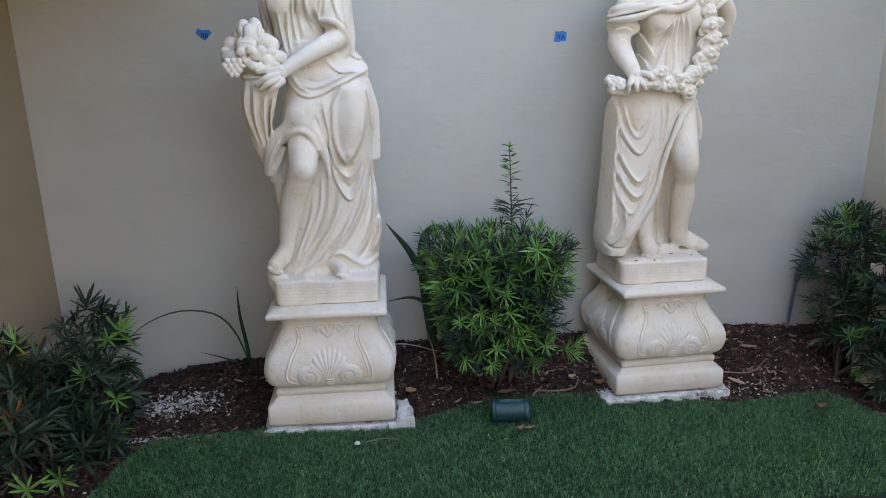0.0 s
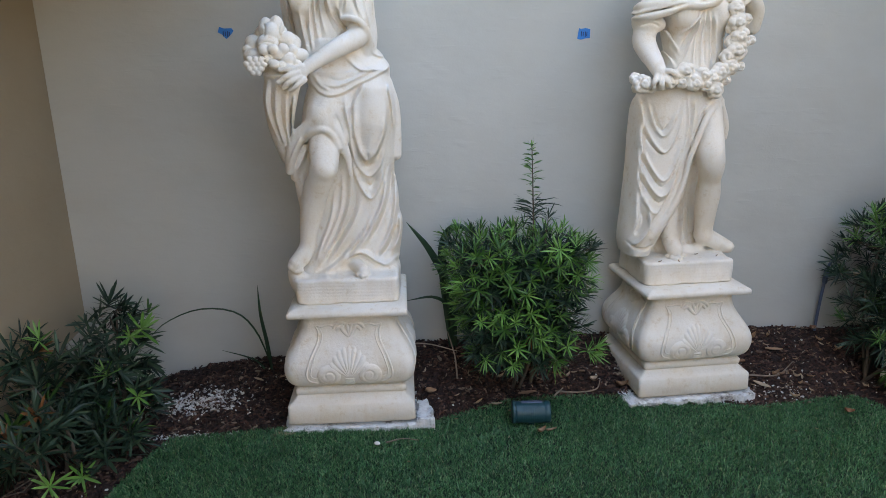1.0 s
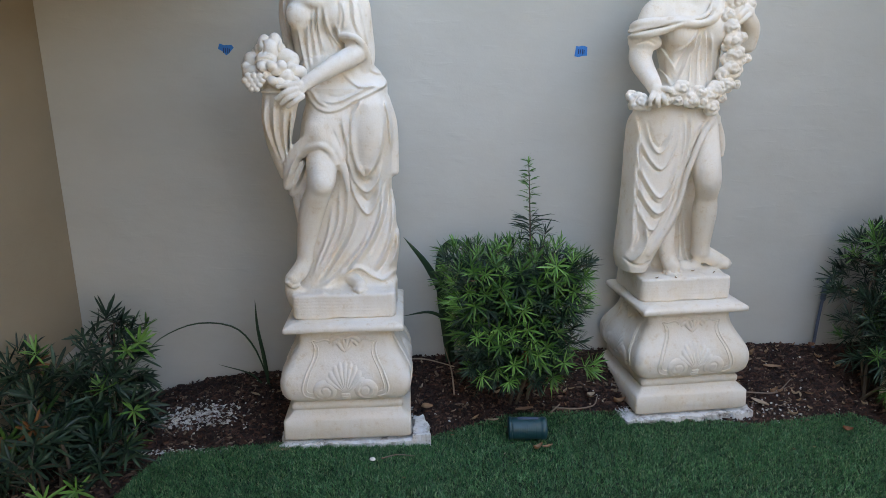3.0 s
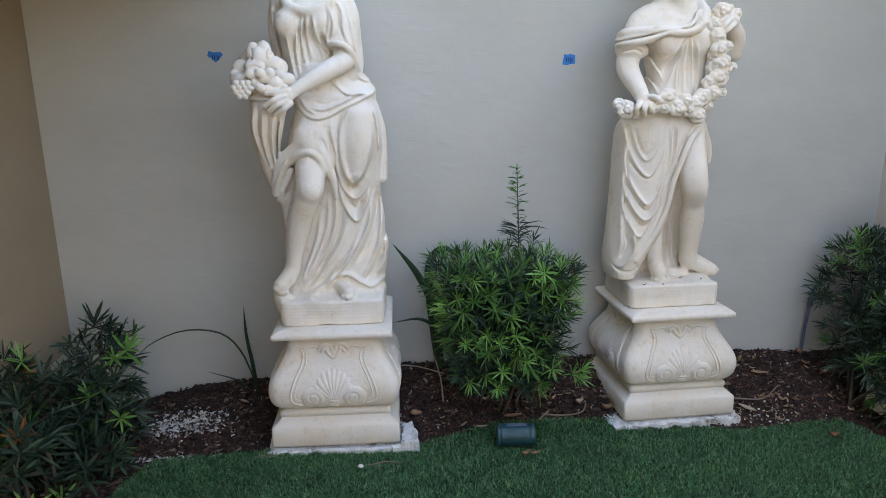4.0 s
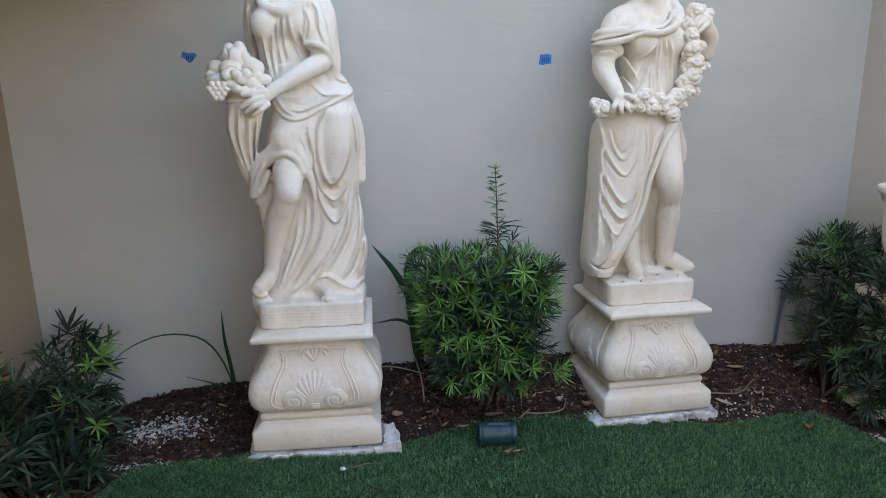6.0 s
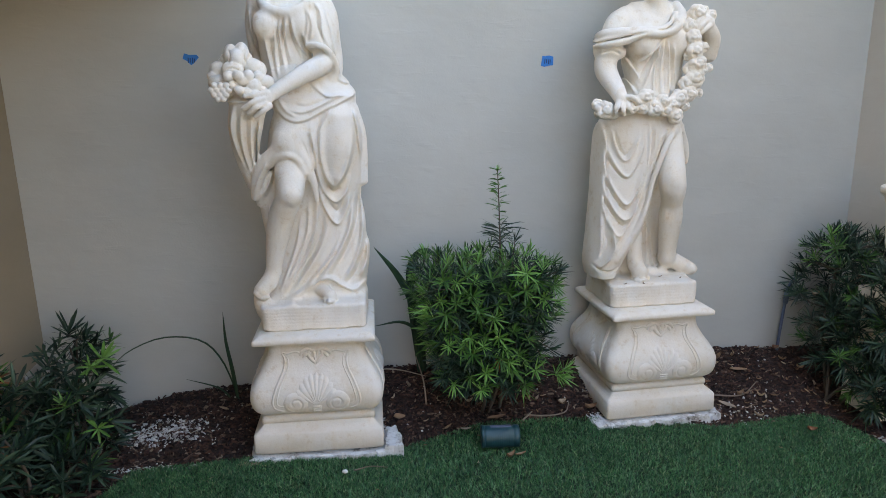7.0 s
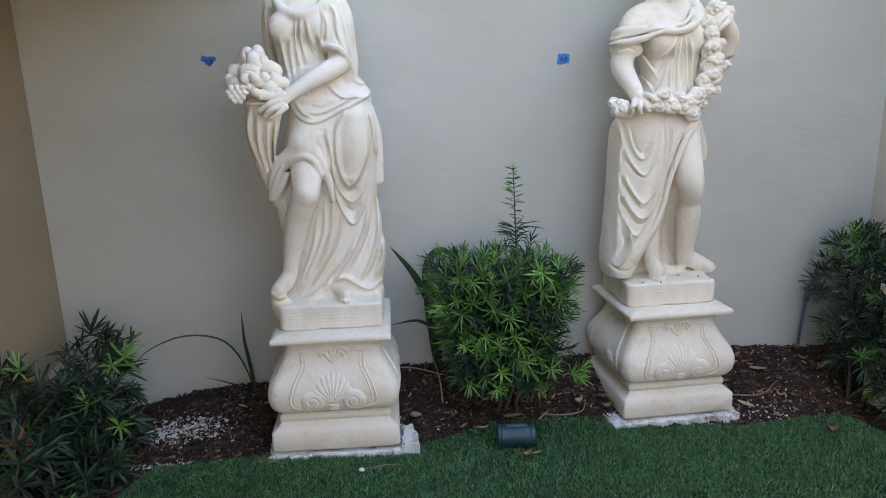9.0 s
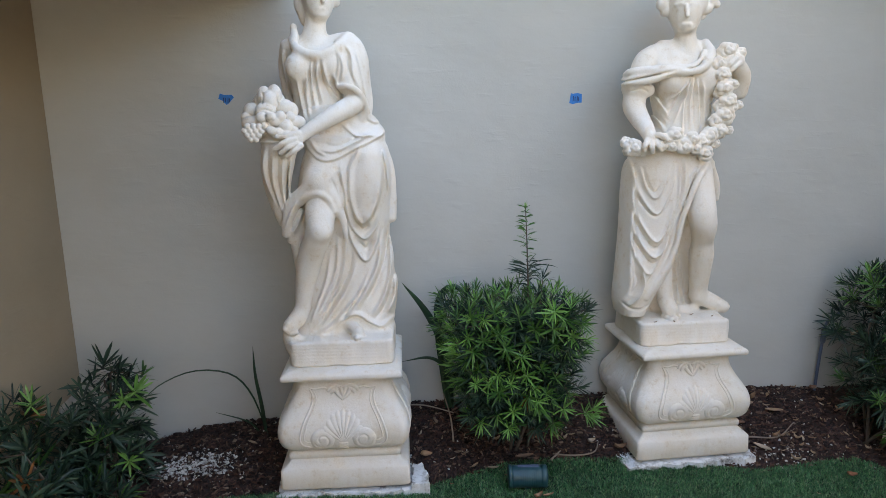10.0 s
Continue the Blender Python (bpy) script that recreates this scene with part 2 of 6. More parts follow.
def build_turf():
    nx, ny = 110, 16
    verts, faces = [], []
    for j in range(ny + 1):
        v = 1 - (1 - j / ny) ** 2
        for i in range(nx + 1):
            x = -1.06 + (2.42 + 1.06) * i / nx
            y = -2.5 + (float(edge_y(x)) + 0.012 * noise.noise((x * 14, 0, 5)) + 2.5) * v
            verts.append((x, y, float(ground_z(x, y)) + 0.006))
    w = nx + 1
    for j in range(ny):
        for i in range(nx):
            faces.append((j * w + i, j * w + i + 1, (j + 1) * w + i + 1, (j + 1) * w + i))
    tagged(raw("lawn", verts, faces, M_turf_base), "dark backing of the artificial lawn", "lawn", kind="structure")
    rng = np.random.default_rng(5)
    n = 165000
    x = rng.uniform(-1.05, 2.415, n)
    y = 2.0 + (edge_y(x) + 0.01 - 2.0) * rng.uniform(0, 1, n) ** 0.8
    keep = y > 2.08
    x, y = x[keep], y[keep]
    n = len(x)
    z = ground_z(x, y) + 0.005
    a = rng.uniform(0, 2 * np.pi, n)
    h = rng.uniform(0.008, 0.017, n)
    lean = rng.uniform(0.1, 1.3, n) * h
    wd = rng.uniform(0.0010, 0.0020, n)
    b = a + rng.uniform(-0.6, 0.6, n) + np.pi / 2
    base = np.stack([x, y, z], 1)
    sd = np.stack([np.cos(b), np.sin(b), 0 * b], 1) * wd[:, None]
    ln = np.stack([np.cos(a), np.sin(a), 0 * a], 1)
    mid = base + ln * (lean * 0.35)[:, None] + np.array([0, 0, 1]) * (h * 0.6)[:, None]
    tip = base + ln * lean[:, None] + np.array([0, 0, 1]) * h[:, None]
    V = np.stack([base - sd, base + sd, mid + sd * 0.8, mid - sd * 0.8, tip], 1).reshape(-1, 3)
    k = np.arange(n)[:, None] * 5
    quads = (k + np.array([0, 1, 2, 3])).tolist()
    tris = (k + np.array([3, 2, 4])).tolist()
    tagged(raw("grass_blades", V.tolist(), quads + tris, M_blade), "short dark green artificial grass blades", "grass", kind="stuff")


build_turf()


# ---- statues ----
class Clay:
    """A block of clay on a grid: rounded limbs, balls and folds are blended in, then skinned as one mesh."""

    def __init__(self, lo, hi, step):
        self.ax = [np.arange(a, b + step, step, dtype=np.float32) for a, b in zip(lo, hi)]
        self.f = np.full([len(a) for a in self.ax], 0.2, np.float32)
        self.step = step
        self.D = np.zeros((len(self.ax[0]), len(self.ax[2])), np.float32)

    def window(self, lo, hi):
        sl, g = [], []
        for k, a in enumerate(self.ax):
            i, j = np.searchsorted(a, (lo[k], hi[k]))
            sl.append(slice(max(int(i) - 1, 0), min(int(j) + 1, len(a))))
        for k, s in enumerate(sl):
            shape = [1, 1, 1]
            shape[k] = -1
            g.append(self.ax[k][s].reshape(shape))
        return tuple(sl), g

    def blend(self, sl, d, k):
        f = self.f[sl]
        h = np.maximum(k - np.abs(f - d), 0) / k
        self.f[sl] = np.minimum(f, d) - h * h * k * 0.25

    def chain(self, P, k):
        """Tapered round rods through P (x, y, z, radius), blended in as one form."""
        P = np.array(P, np.float32)
        pad = float(P[:, 3].max()) + k + 3 * self.step
        sl, g = self.window(P[:, :3].min(0) - pad, P[:, :3].max(0) + pad)
        best = None
        for a, b in zip(P, P[1:]):
            ab = b[:3] - a[:3]
            q = [g[i] - a[i] for i in range(3)]
            t = np.clip((q[0] * ab[0] + q[1] * ab[1] + q[2] * ab[2]) / max(float(ab @ ab), 1e-9), 0, 1)
            d = np.sqrt((q[0] - t * ab[0]) ** 2 + (q[1] - t * ab[1]) ** 2 + (q[2] - t * ab[2]) ** 2) - (a[3] + t * (b[3] - a[3]))
            best = d if best is None else np.minimum(best, d)
        self.blend(sl, best, k)

    def limb(self, k, pts):
        self.chain(smooth_line(pts, 7 * (len(pts) - 1) + 1), k)

    def ball(self, k, c, r):
        pad = max(r) + k + 3 * self.step
        sl, g = self.window([x - pad for x in c], [x + pad for x in c])
        q = [(g[i] - c[i]) / r[i] for i in range(3)]
        n = np.sqrt(q[0] ** 2 + q[1] ** 2 + q[2] ** 2)
        n2 = np.sqrt((q[0] / r[0]) ** 2 + (q[1] / r[1]) ** 2 + (q[2] / r[2]) ** 2)
        self.blend(sl, n * (n - 1) / np.maximum(n2, 1e-6), k)

    def block(self, lo, hi, r):
        sl, g = self.window([x - 0.05 for x in lo], [x + 0.05 for x in hi])
        q = [np.abs(g[i] - (lo[i] + hi[i]) / 2) - ((hi[i] - lo[i]) / 2 - r) for i in range(3)]
        q[2] = np.abs(g[2] - (lo[2] + hi[2]) / 2) - ((hi[2] - lo[2]) / 2 - 0.012)
        xy = np.sqrt(np.maximum(q[0], 0) ** 2 + np.maximum(q[1], 0) ** 2) + np.minimum(np.maximum(q[0], q[1]), 0) - r + 0.012
        d = np.sqrt(np.maximum(xy, 0) ** 2 + np.maximum(q[2], 0) ** 2) + np.minimum(np.maximum(xy, q[2]), 0) - 0.012
        comb = 0.0008 * (0.6 + 0.4 * np.sin(9 * g[0] + 30 * g[2])) * np.sin(2 * math.pi * (g[2] + 0.004 * np.sin(6 * g[0])) / 0.0145) * (g[2] < hi[2] - 0.014)
        wear = 0.0022 * np.sin(31 * g[0] + 2) * np.sin(27 * g[1] + 40 * g[2]) + 0.0015 * np.sin(67 * g[0] + 53 * g[1])
        self.blend(sl, (d + comb + wear).astype(np.float32), 0.004)

    def loft(self, k, rows):
        """A rounded body through levels of (z, left, right, front, back)."""
        line = smooth_line(sorted(rows), 8 * (len(rows) - 1) + 1)
        pad = k + 4 * self.step
        lo = (line[:, 1].min() - pad, line[:, 3].min() - pad, line[0, 0] - pad)
        hi = (line[:, 2].max() + pad, line[:, 4].max() + pad, line[-1, 0] + pad)
        sl, (x, y, z) = self.window(lo, hi)
        le, ri, fr, ba = (np.interp(z, line[:, 0], line[:, i]).astype(np.float32) for i in (1, 2, 3, 4))
        a, b = (ri - le) / 2, (ba - fr) / 2
        q = (np.abs((x - (le + ri) / 2) / a) ** 2.4 + np.abs((y - (fr + ba) / 2) / b) ** 2.4) ** np.float32(1 / 2.4)
        d = (q - 1) * np.minimum(a, b)
        d = np.maximum(d, np.maximum(line[0, 0] - z, z - line[-1, 0]))
        self.blend(sl, d.astype(np.float32), k)

    def fold(self, pts, w, h, skew=0.0):
        """A fold of cloth (a crease if h is below zero) along pts (x, z), steeper on one side."""
        line = smooth_line(pts, 6 * (len(pts) - 1) + 1)
        x, z = self.ax[0][:, None], self.ax[2][None, :]
        best = np.full(self.D.shape, 9.0, np.float32)
        side, along = np.zeros_like(best), np.zeros_like(best)
        n = len(line) - 1
        for i in range(n):
            a, d = line[i], line[i + 1] - line[i]
            t = np.clip(((x - a[0]) * d[0] + (z - a[1]) * d[1]) / max(float(d @ d), 1e-9), 0, 1)
            gx, gz = x - a[0] - t * d[0], z - a[1] - t * d[1]
            dist = np.sqrt(gx * gx + gz * gz)
            near = dist < best
            best = np.where(near, dist, best)
            side = np.where(near, np.sign(d[0] * gz - d[1] * gx), side)
            along = np.where(near, (i + t) / n, along)
        taper = np.clip(np.minimum(along, 1 - along) / 0.22, 0, 1)
        taper = 0.15 + 0.85 * taper * taper * (3 - 2 * taper)
        wide = w * (1 + skew * side)
        self.D += (h * taper * np.exp(-(best / np.maximum(wide, 1e-4)) ** 2)).astype(np.float32)

    def layer(self, pts, h, soft):
        """A lap of cloth: everything inside the outline pts (x, z) stands h proud, with a hem."""
        line = smooth_line(list(pts) + [pts[0]], 5 * len(pts) + 1)
        x, z = self.ax[0][:, None], self.ax[2][None, :]
        best = np.full(self.D.shape, 9.0, np.float32)
        inside = np.zeros(self.D.shape, bool)
        for a, b in zip(line, line[1:]):
            d = b - a
            t = np.clip(((x - a[0]) * d[0] + (z - a[1]) * d[1]) / max(float(d @ d), 1e-9), 0, 1)
            best = np.minimum(best, np.hypot(x - a[0] - t * d[0], z - a[1] - t * d[1]))
            cross = (a[1] > z) != (b[1] > z)
            inside ^= cross & (x < a[0] + (z - a[1]) / (d[1] if abs(d[1]) > 1e-9 else 1e-9) * d[0])
        u = np.clip(np.where(inside, best, -best) / soft * 0.5 + 0.5, 0, 1)
        self.D += (h * u * u * (3 - 2 * u)).astype(np.float32)

    def drape(self):
        """Press the folds and laps gathered so far into the front of the form."""
        y = self.ax[1][None, :, None]
        self.f -= self.D[:, None, :] * np.clip((0.11 - y) / 0.09, 0, 1)
        self.D[:] = 0

    def bloom(self, c, r, seed):
        """A rose: a ring of cupped petals round a tight bud."""
        for i in range(6):
            a = 2 * math.pi * i / 6 + seed
            self.ball(0.004, (c[0] + 0.50 * r * math.cos(a), c[1] + 0.10 * r + 0.16 * r * (i % 2), c[2] + 0.50 * r * math.sin(a)), (r * 0.58, r * 0.55, r * 0.53))
        for i in range(3):
            a = 2 * math.pi * i / 3 + 2 * seed
            self.ball(0.002, (c[0] + 0.22 * r * math.cos(a), c[1] - 0.32 * r, c[2] + 0.22 * r * math.sin(a)), (r * 0.38, r * 0.40, r * 0.36))
        for q, turn, depth in ((0.50, seed, 0.0036), (0.20, seed + 2, 0.0026)):
            self.fold([(c[0] + q * r * math.cos(turn + s), c[2] + q * r * math.sin(turn + s)) for s in (0, 1.2, 2.4, 3.6, 4.8)], 0.0042, -depth)


    def skin(self, name, material):
        f, st = self.f, self.step
        s = f < 0
        cnt = np.zeros([n - 1 for n in f.shape], np.int8)
        corners = [(a, b, c) for a in (0, 1) for b in (0, 1) for c in (0, 1)]
        view = [slice(0, -1), slice(1, None)]
        for a, b, c in corners:
            cnt += s[view[a], view[b], view[c]]
        act = np.argwhere((cnt > 0) & (cnt < 8))
        ids = np.full(cnt.shape, -1, np.int64)
        ids[tuple(act.T)] = np.arange(len(act))
        val = {c: f[act[:, 0] + c[0], act[:, 1] + c[1], act[:, 2] + c[2]] for c in corners}
        acc, num = np.zeros((len(act), 3)), np.zeros(len(act))
        for c in corners:
            for k in range(3):
                if c[k] == 0:
                    d = list(c)
                    d[k] = 1
                    va, vb = val[c], val[tuple(d)]
                    hit = (va < 0) != (vb < 0)
                    t = np.where(hit, va / np.where(hit, va - vb, 1), 0)
                    q = np.tile(np.array(c, float), (len(act), 1))
                    q[:, k] += t
                    acc += q * hit[:, None]
                    num += hit
        V = (act + acc / num[:, None]) * st + np.array([a[0] for a in self.ax])
        quads = []
        for k in range(3):
            u, v = (k + 1) % 3, (k + 2) % 3
            lo, hi = [slice(None)] * 3, [slice(None)] * 3
            lo[k], hi[k] = slice(0, -1), slice(1, None)
            a, b = s[tuple(lo)], s[tuple(hi)]
            e = np.argwhere(a != b)
            e = e[(e[:, u] > 0) & (e[:, v] > 0) & (e[:, u] < f.shape[u] - 1) & (e[:, v] < f.shape[v] - 1)]
            cells = []
            for du, dv in ((1, 1), (0, 1), (0, 0), (1, 0)):
                c = e.copy()
                c[:, u] -= du
                c[:, v] -= dv
                cells.append(ids[tuple(c.T)])
            q = np.stack(cells, 1)
            flip = ~a[tuple(e.T)]
            q[flip] = q[flip][:, ::-1]
            quads.append(q)
        return raw(name, V.tolist(), np.concatenate(quads).tolist(), material, smooth=True)


def sculpt_fruit_bearer(c):
    c.block((-0.224, -0.178, 0.0), (0.220, 0.20, 0.110), 0.03)
    c.loft(0.030, [(0.948, -0.112, 0.189, -0.115, 0.120), (0.853, -0.146, 0.220, -0.125, 0.130), (0.756, -0.167, 0.226, -0.120, 0.140), (0.630, -0.197, 0.222, -0.085, 0.150), (0.501, -0.210, 0.220, -0.060, 0.160), (0.371, -0.201, 0.231, -0.050, 0.160), (0.241, -0.198, 0.239, -0.055, 0.160), (0.138, -0.229, 0.225, -0.070, 0.160), (0.083, -0.221, 0.218, -0.085, 0.150), (0.015, -0.229, 0.216, -0.095, 0.150)])
    c.limb(0.020, [(0.198, 0.000, 0.912, 0.024), (0.224, 0.020, 0.817, 0.025), (0.232, 0.030, 0.705, 0.022), (0.234, 0.030, 0.604, 0.017)])
    c.loft(0.030, [(1.376, -0.147, 0.064, -0.020, 0.090), (1.339, -0.171, 0.077, -0.050, 0.100), (1.275, -0.183, 0.046, -0.075, 0.110), (1.183, -0.179, 0.032, -0.080, 0.110), (1.102, -0.164, 0.057, -0.075, 0.110), (1.043, -0.153, 0.145, -0.080, 0.120), (0.983, -0.140, 0.200, -0.090, 0.125), (0.929, -0.128, 0.193, -0.110, 0.125)])
    c.ball(0.045, (-0.130, -0.085, 1.248), (0.050, 0.039, 0.055))
    c.ball(0.045, (-0.005, -0.085, 1.255), (0.050, 0.039, 0.055))
    c.limb(0.030, [(0.131, -0.075, 0.875, 0.057), (0.127, -0.085, 0.758, 0.052), (0.110, -0.085, 0.650, 0.031)])
    c.fold([(0.075, 0.922), (0.060, 0.788), (0.068, 0.675), (0.103, 0.602), (0.144, 0.639), (0.178, 0.726), (0.197, 0.854)], 0.0110, 0.0148, 0.3)
    c.fold([(0.048, 0.835), (0.045, 0.671), (0.064, 0.580), (0.111, 0.530), (0.158, 0.576), (0.185, 0.667)], 0.0088, 0.0132, 0.3)
    c.fold([(0.041, 0.635), (0.057, 0.522), (0.110, 0.432), (0.155, 0.499), (0.181, 0.614)], 0.0099, 0.0165, 0.3)
    c.fold([(0.075, 0.610), (0.101, 0.573), (0.138, 0.592)], 0.0088, -0.0132, 0.0)
    c.fold([(0.076, 0.526), (0.112, 0.486), (0.147, 0.528)], 0.0088, -0.0132, 0.0)
    c.fold([(0.185, 0.537), (0.161, 0.414), (0.108, 0.303), (0.035, 0.204), (-0.043, 0.122)], 0.0132, 0.0214, 0.4)
    c.fold([(0.128, 0.390), (0.078, 0.291), (0.016, 0.218), (-0.054, 0.149), (-0.117, 0.115)], 0.0110, 0.0181, 0.4)
    c.fold([(0.034, 0.604), (0.027, 0.456), (-0.008, 0.333), (-0.074, 0.221), (-0.135, 0.127)], 0.0110, 0.0198, -0.4)
    c.fold([(0.074, 0.430), (0.028, 0.319), (-0.033, 0.225), (-0.101, 0.133)], 0.0110, 0.0165, 0.3)
    c.fold([(-0.002, 0.544), (-0.019, 0.396), (-0.071, 0.272), (-0.123, 0.172)], 0.0088, 0.0148, 0.3)
    c.fold([(-0.039, 0.471), (-0.065, 0.348), (-0.110, 0.236), (-0.144, 0.148)], 0.0088, 0.0132, 0.3)
    c.fold([(0.223, 0.511), (0.212, 0.362), (0.174, 0.249), (0.120, 0.175)], 0.0110, 0.0148, 0.3)
    c.fold([(0.237, 0.361), (0.229, 0.260), (0.191, 0.179)], 0.0110, 0.0148, 0.2)
    c.fold([(0.206, 0.586), (0.191, 0.438), (0.147, 0.314), (0.085, 0.227)], 0.0110, -0.0148, 0.0)
    c.fold([(0.053, 0.493), (0.039, 0.394), (-0.010, 0.295), (-0.083, 0.196)], 0.0088, -0.0148, 0.0)
    c.fold([(0.009, 0.420), (-0.039, 0.296), (-0.108, 0.185)], 0.0088, -0.0132, 0.0)
    c.fold([(0.114, 0.328), (0.056, 0.241), (-0.016, 0.163)], 0.0088, -0.0132, 0.0)
    c.fold([(0.210, 0.286), (0.183, 0.210), (0.131, 0.156)], 0.0088, -0.0115, 0.0)
    c.fold([(0.023, 0.882), (0.032, 0.789), (0.042, 0.718), (0.035, 0.619)], 0.0088, 0.0148, 0.4)
    c.fold([(0.074, 0.899), (0.053, 0.835), (0.046, 0.742), (0.048, 0.647)], 0.0077, -0.0148, 0.0)
    c.fold([(-0.047, 0.874), (-0.009, 0.809), (0.016, 0.738), (0.026, 0.660)], 0.0088, 0.0132, 0.4)
    c.fold([(-0.012, 0.871), (0.018, 0.794), (0.031, 0.719)], 0.0066, -0.0115, 0.0)
    c.fold([(-0.097, 0.880), (-0.067, 0.838), (-0.017, 0.779), (0.010, 0.719)], 0.0088, 0.0099, 0.3)
    c.fold([(-0.099, 0.843), (-0.050, 0.803), (-0.007, 0.743)], 0.0066, -0.0083, 0.0)
    c.fold([(0.112, 0.930), (0.080, 0.869), (0.042, 0.812)], 0.0088, 0.0099, 0.3)
    c.fold([(0.199, 0.923), (0.215, 0.830), (0.220, 0.713)], 0.0088, 0.0115, 0.3)
    c.fold([(-0.045, 0.134), (-0.009, 0.176), (0.036, 0.200), (0.079, 0.193), (0.120, 0.163), (0.168, 0.140), (0.215, 0.156)], 0.0110, 0.0198, -0.3)
    c.fold([(-0.005, 0.158), (0.035, 0.182), (0.078, 0.175), (0.119, 0.145), (0.167, 0.125)], 0.0066, -0.0132, 0.0)
    c.drape()
    c.limb(0.012, [(-0.127, -0.100, 0.731, 0.031), (-0.171, -0.100, 0.692, 0.028), (-0.203, -0.085, 0.624, 0.029), (-0.221, -0.070, 0.564, 0.017)])
    c.limb(0.012, [(-0.166, -0.080, 0.665, 0.024), (-0.192, -0.060, 0.595, 0.026), (-0.208, -0.040, 0.531, 0.015)])
    c.limb(0.014, [(-0.177, -0.030, 0.590, 0.036), (-0.182, -0.020, 0.489, 0.027), (-0.176, -0.010, 0.398, 0.022), (-0.173, 0.000, 0.319, 0.017)])
    c.fold([(-0.152, 0.719), (-0.185, 0.666), (-0.217, 0.596)], 0.0066, 0.0132, 0.3)
    c.fold([(-0.144, 0.696), (-0.176, 0.635), (-0.203, 0.572)], 0.0066, -0.0115, 0.0)
    c.fold([(-0.136, 0.672), (-0.163, 0.611), (-0.190, 0.559)], 0.0066, 0.0115, 0.3)
    c.fold([(-0.170, 0.535), (-0.168, 0.450), (-0.169, 0.364)], 0.0066, 0.0099, 0.3)
    c.drape()
    c.limb(0.010, [(-0.054, -0.070, 0.749, 0.057), (-0.068, -0.120, 0.673, 0.061), (-0.069, -0.150, 0.602, 0.058), (-0.086, -0.145, 0.547, 0.053), (-0.118, -0.110, 0.468, 0.054), (-0.142, -0.090, 0.378, 0.047), (-0.159, -0.080, 0.301, 0.037), (-0.169, -0.075, 0.237, 0.031)])
    c.ball(0.020, (-0.064, -0.190, 0.585), (0.039, 0.028, 0.039))
    c.limb(0.012, [(-0.169, -0.075, 0.237, 0.031), (-0.188, -0.090, 0.199, 0.037), (-0.218, -0.115, 0.170, 0.033)])
    c.limb(0.020, [(-0.227, -0.090, 0.124, 0.032), (-0.217, -0.100, 0.101, 0.039), (-0.208, -0.110, 0.078, 0.039)])
    c.ball(0.008, (-0.238, -0.130, 0.163), (0.014, 0.019, 0.013))
    c.ball(0.008, (-0.229, -0.130, 0.152), (0.014, 0.017, 0.012))
    c.ball(0.008, (-0.220, -0.130, 0.144), (0.013, 0.017, 0.011))
    c.ball(0.008, (-0.208, -0.130, 0.141), (0.013, 0.016, 0.011))
    c.ball(0.008, (-0.196, -0.130, 0.143), (0.012, 0.015, 0.010))
    c.limb(0.030, [(0.012, -0.050, 0.876, 0.076), (-0.034, -0.085, 0.833, 0.075), (-0.066, -0.115, 0.795, 0.065)])
    c.limb(0.028, [(-0.197, -0.090, 0.668, 0.019), (-0.163, -0.115, 0.722, 0.021), (-0.115, -0.135, 0.759, 0.021), (-0.067, -0.148, 0.768, 0.021), (-0.023, -0.140, 0.740, 0.021), (0.006, -0.130, 0.686, 0.019), (0.026, -0.125, 0.623, 0.015), (0.033, -0.110, 0.548, 0.010)])
    c.limb(0.012, [(-0.150, -0.120, 0.699, 0.011), (-0.109, -0.155, 0.733, 0.013), (-0.064, -0.170, 0.743, 0.012), (-0.029, -0.160, 0.717, 0.012), (-0.006, -0.145, 0.665, 0.009)])
    c.limb(0.010, [(0.017, -0.060, 0.155, 0.025), (0.042, -0.080, 0.142, 0.028), (0.068, -0.132, 0.135, 0.026)])
    c.ball(0.007, (0.049, -0.140, 0.120), (0.013, 0.017, 0.011))
    c.ball(0.007, (0.064, -0.163, 0.120), (0.013, 0.016, 0.011))
    c.ball(0.007, (0.078, -0.155, 0.119), (0.012, 0.015, 0.010))
    c.ball(0.007, (0.089, -0.123, 0.118), (0.011, 0.013, 0.009))
    c.layer([(-0.122, 0.953), (-0.104, 0.916), (-0.071, 0.885), (-0.026, 0.870), (0.026, 0.880), (0.088, 0.913), (0.154, 0.942), (0.213, 0.977), (0.185, 1.026), (0.145, 1.065), (0.031, 1.086), (-0.082, 1.088), (-0.154, 1.033)], 0.0130, 0.0061)
    c.fold([(0.030, 1.030), (0.096, 0.972), (0.183, 0.974)], 0.0088, 0.0099, 0.3)
    c.fold([(-0.067, 0.925), (0.001, 0.910), (0.076, 0.938), (0.146, 0.970)], 0.0088, 0.0099, 0.3)
    c.fold([(-0.043, 0.941), (0.025, 0.932), (0.119, 0.971)], 0.0066, -0.0083, 0.0)
    c.fold([(-0.099, 0.965), (-0.067, 0.916), (-0.023, 0.894)], 0.0088, 0.0083, 0.3)
    c.fold([(-0.047, 1.279), (-0.052, 1.189), (-0.034, 1.098)], 0.0066, 0.0099, 0.3)
    c.fold([(-0.067, 1.275), (-0.075, 1.178), (-0.063, 1.065)], 0.0066, 0.0099, 0.3)
    c.fold([(-0.026, 1.275), (-0.011, 1.188), (0.040, 1.113)], 0.0066, 0.0099, 0.3)
    c.fold([(-0.088, 1.222), (-0.099, 1.145), (-0.096, 1.054)], 0.0066, 0.0099, 0.3)
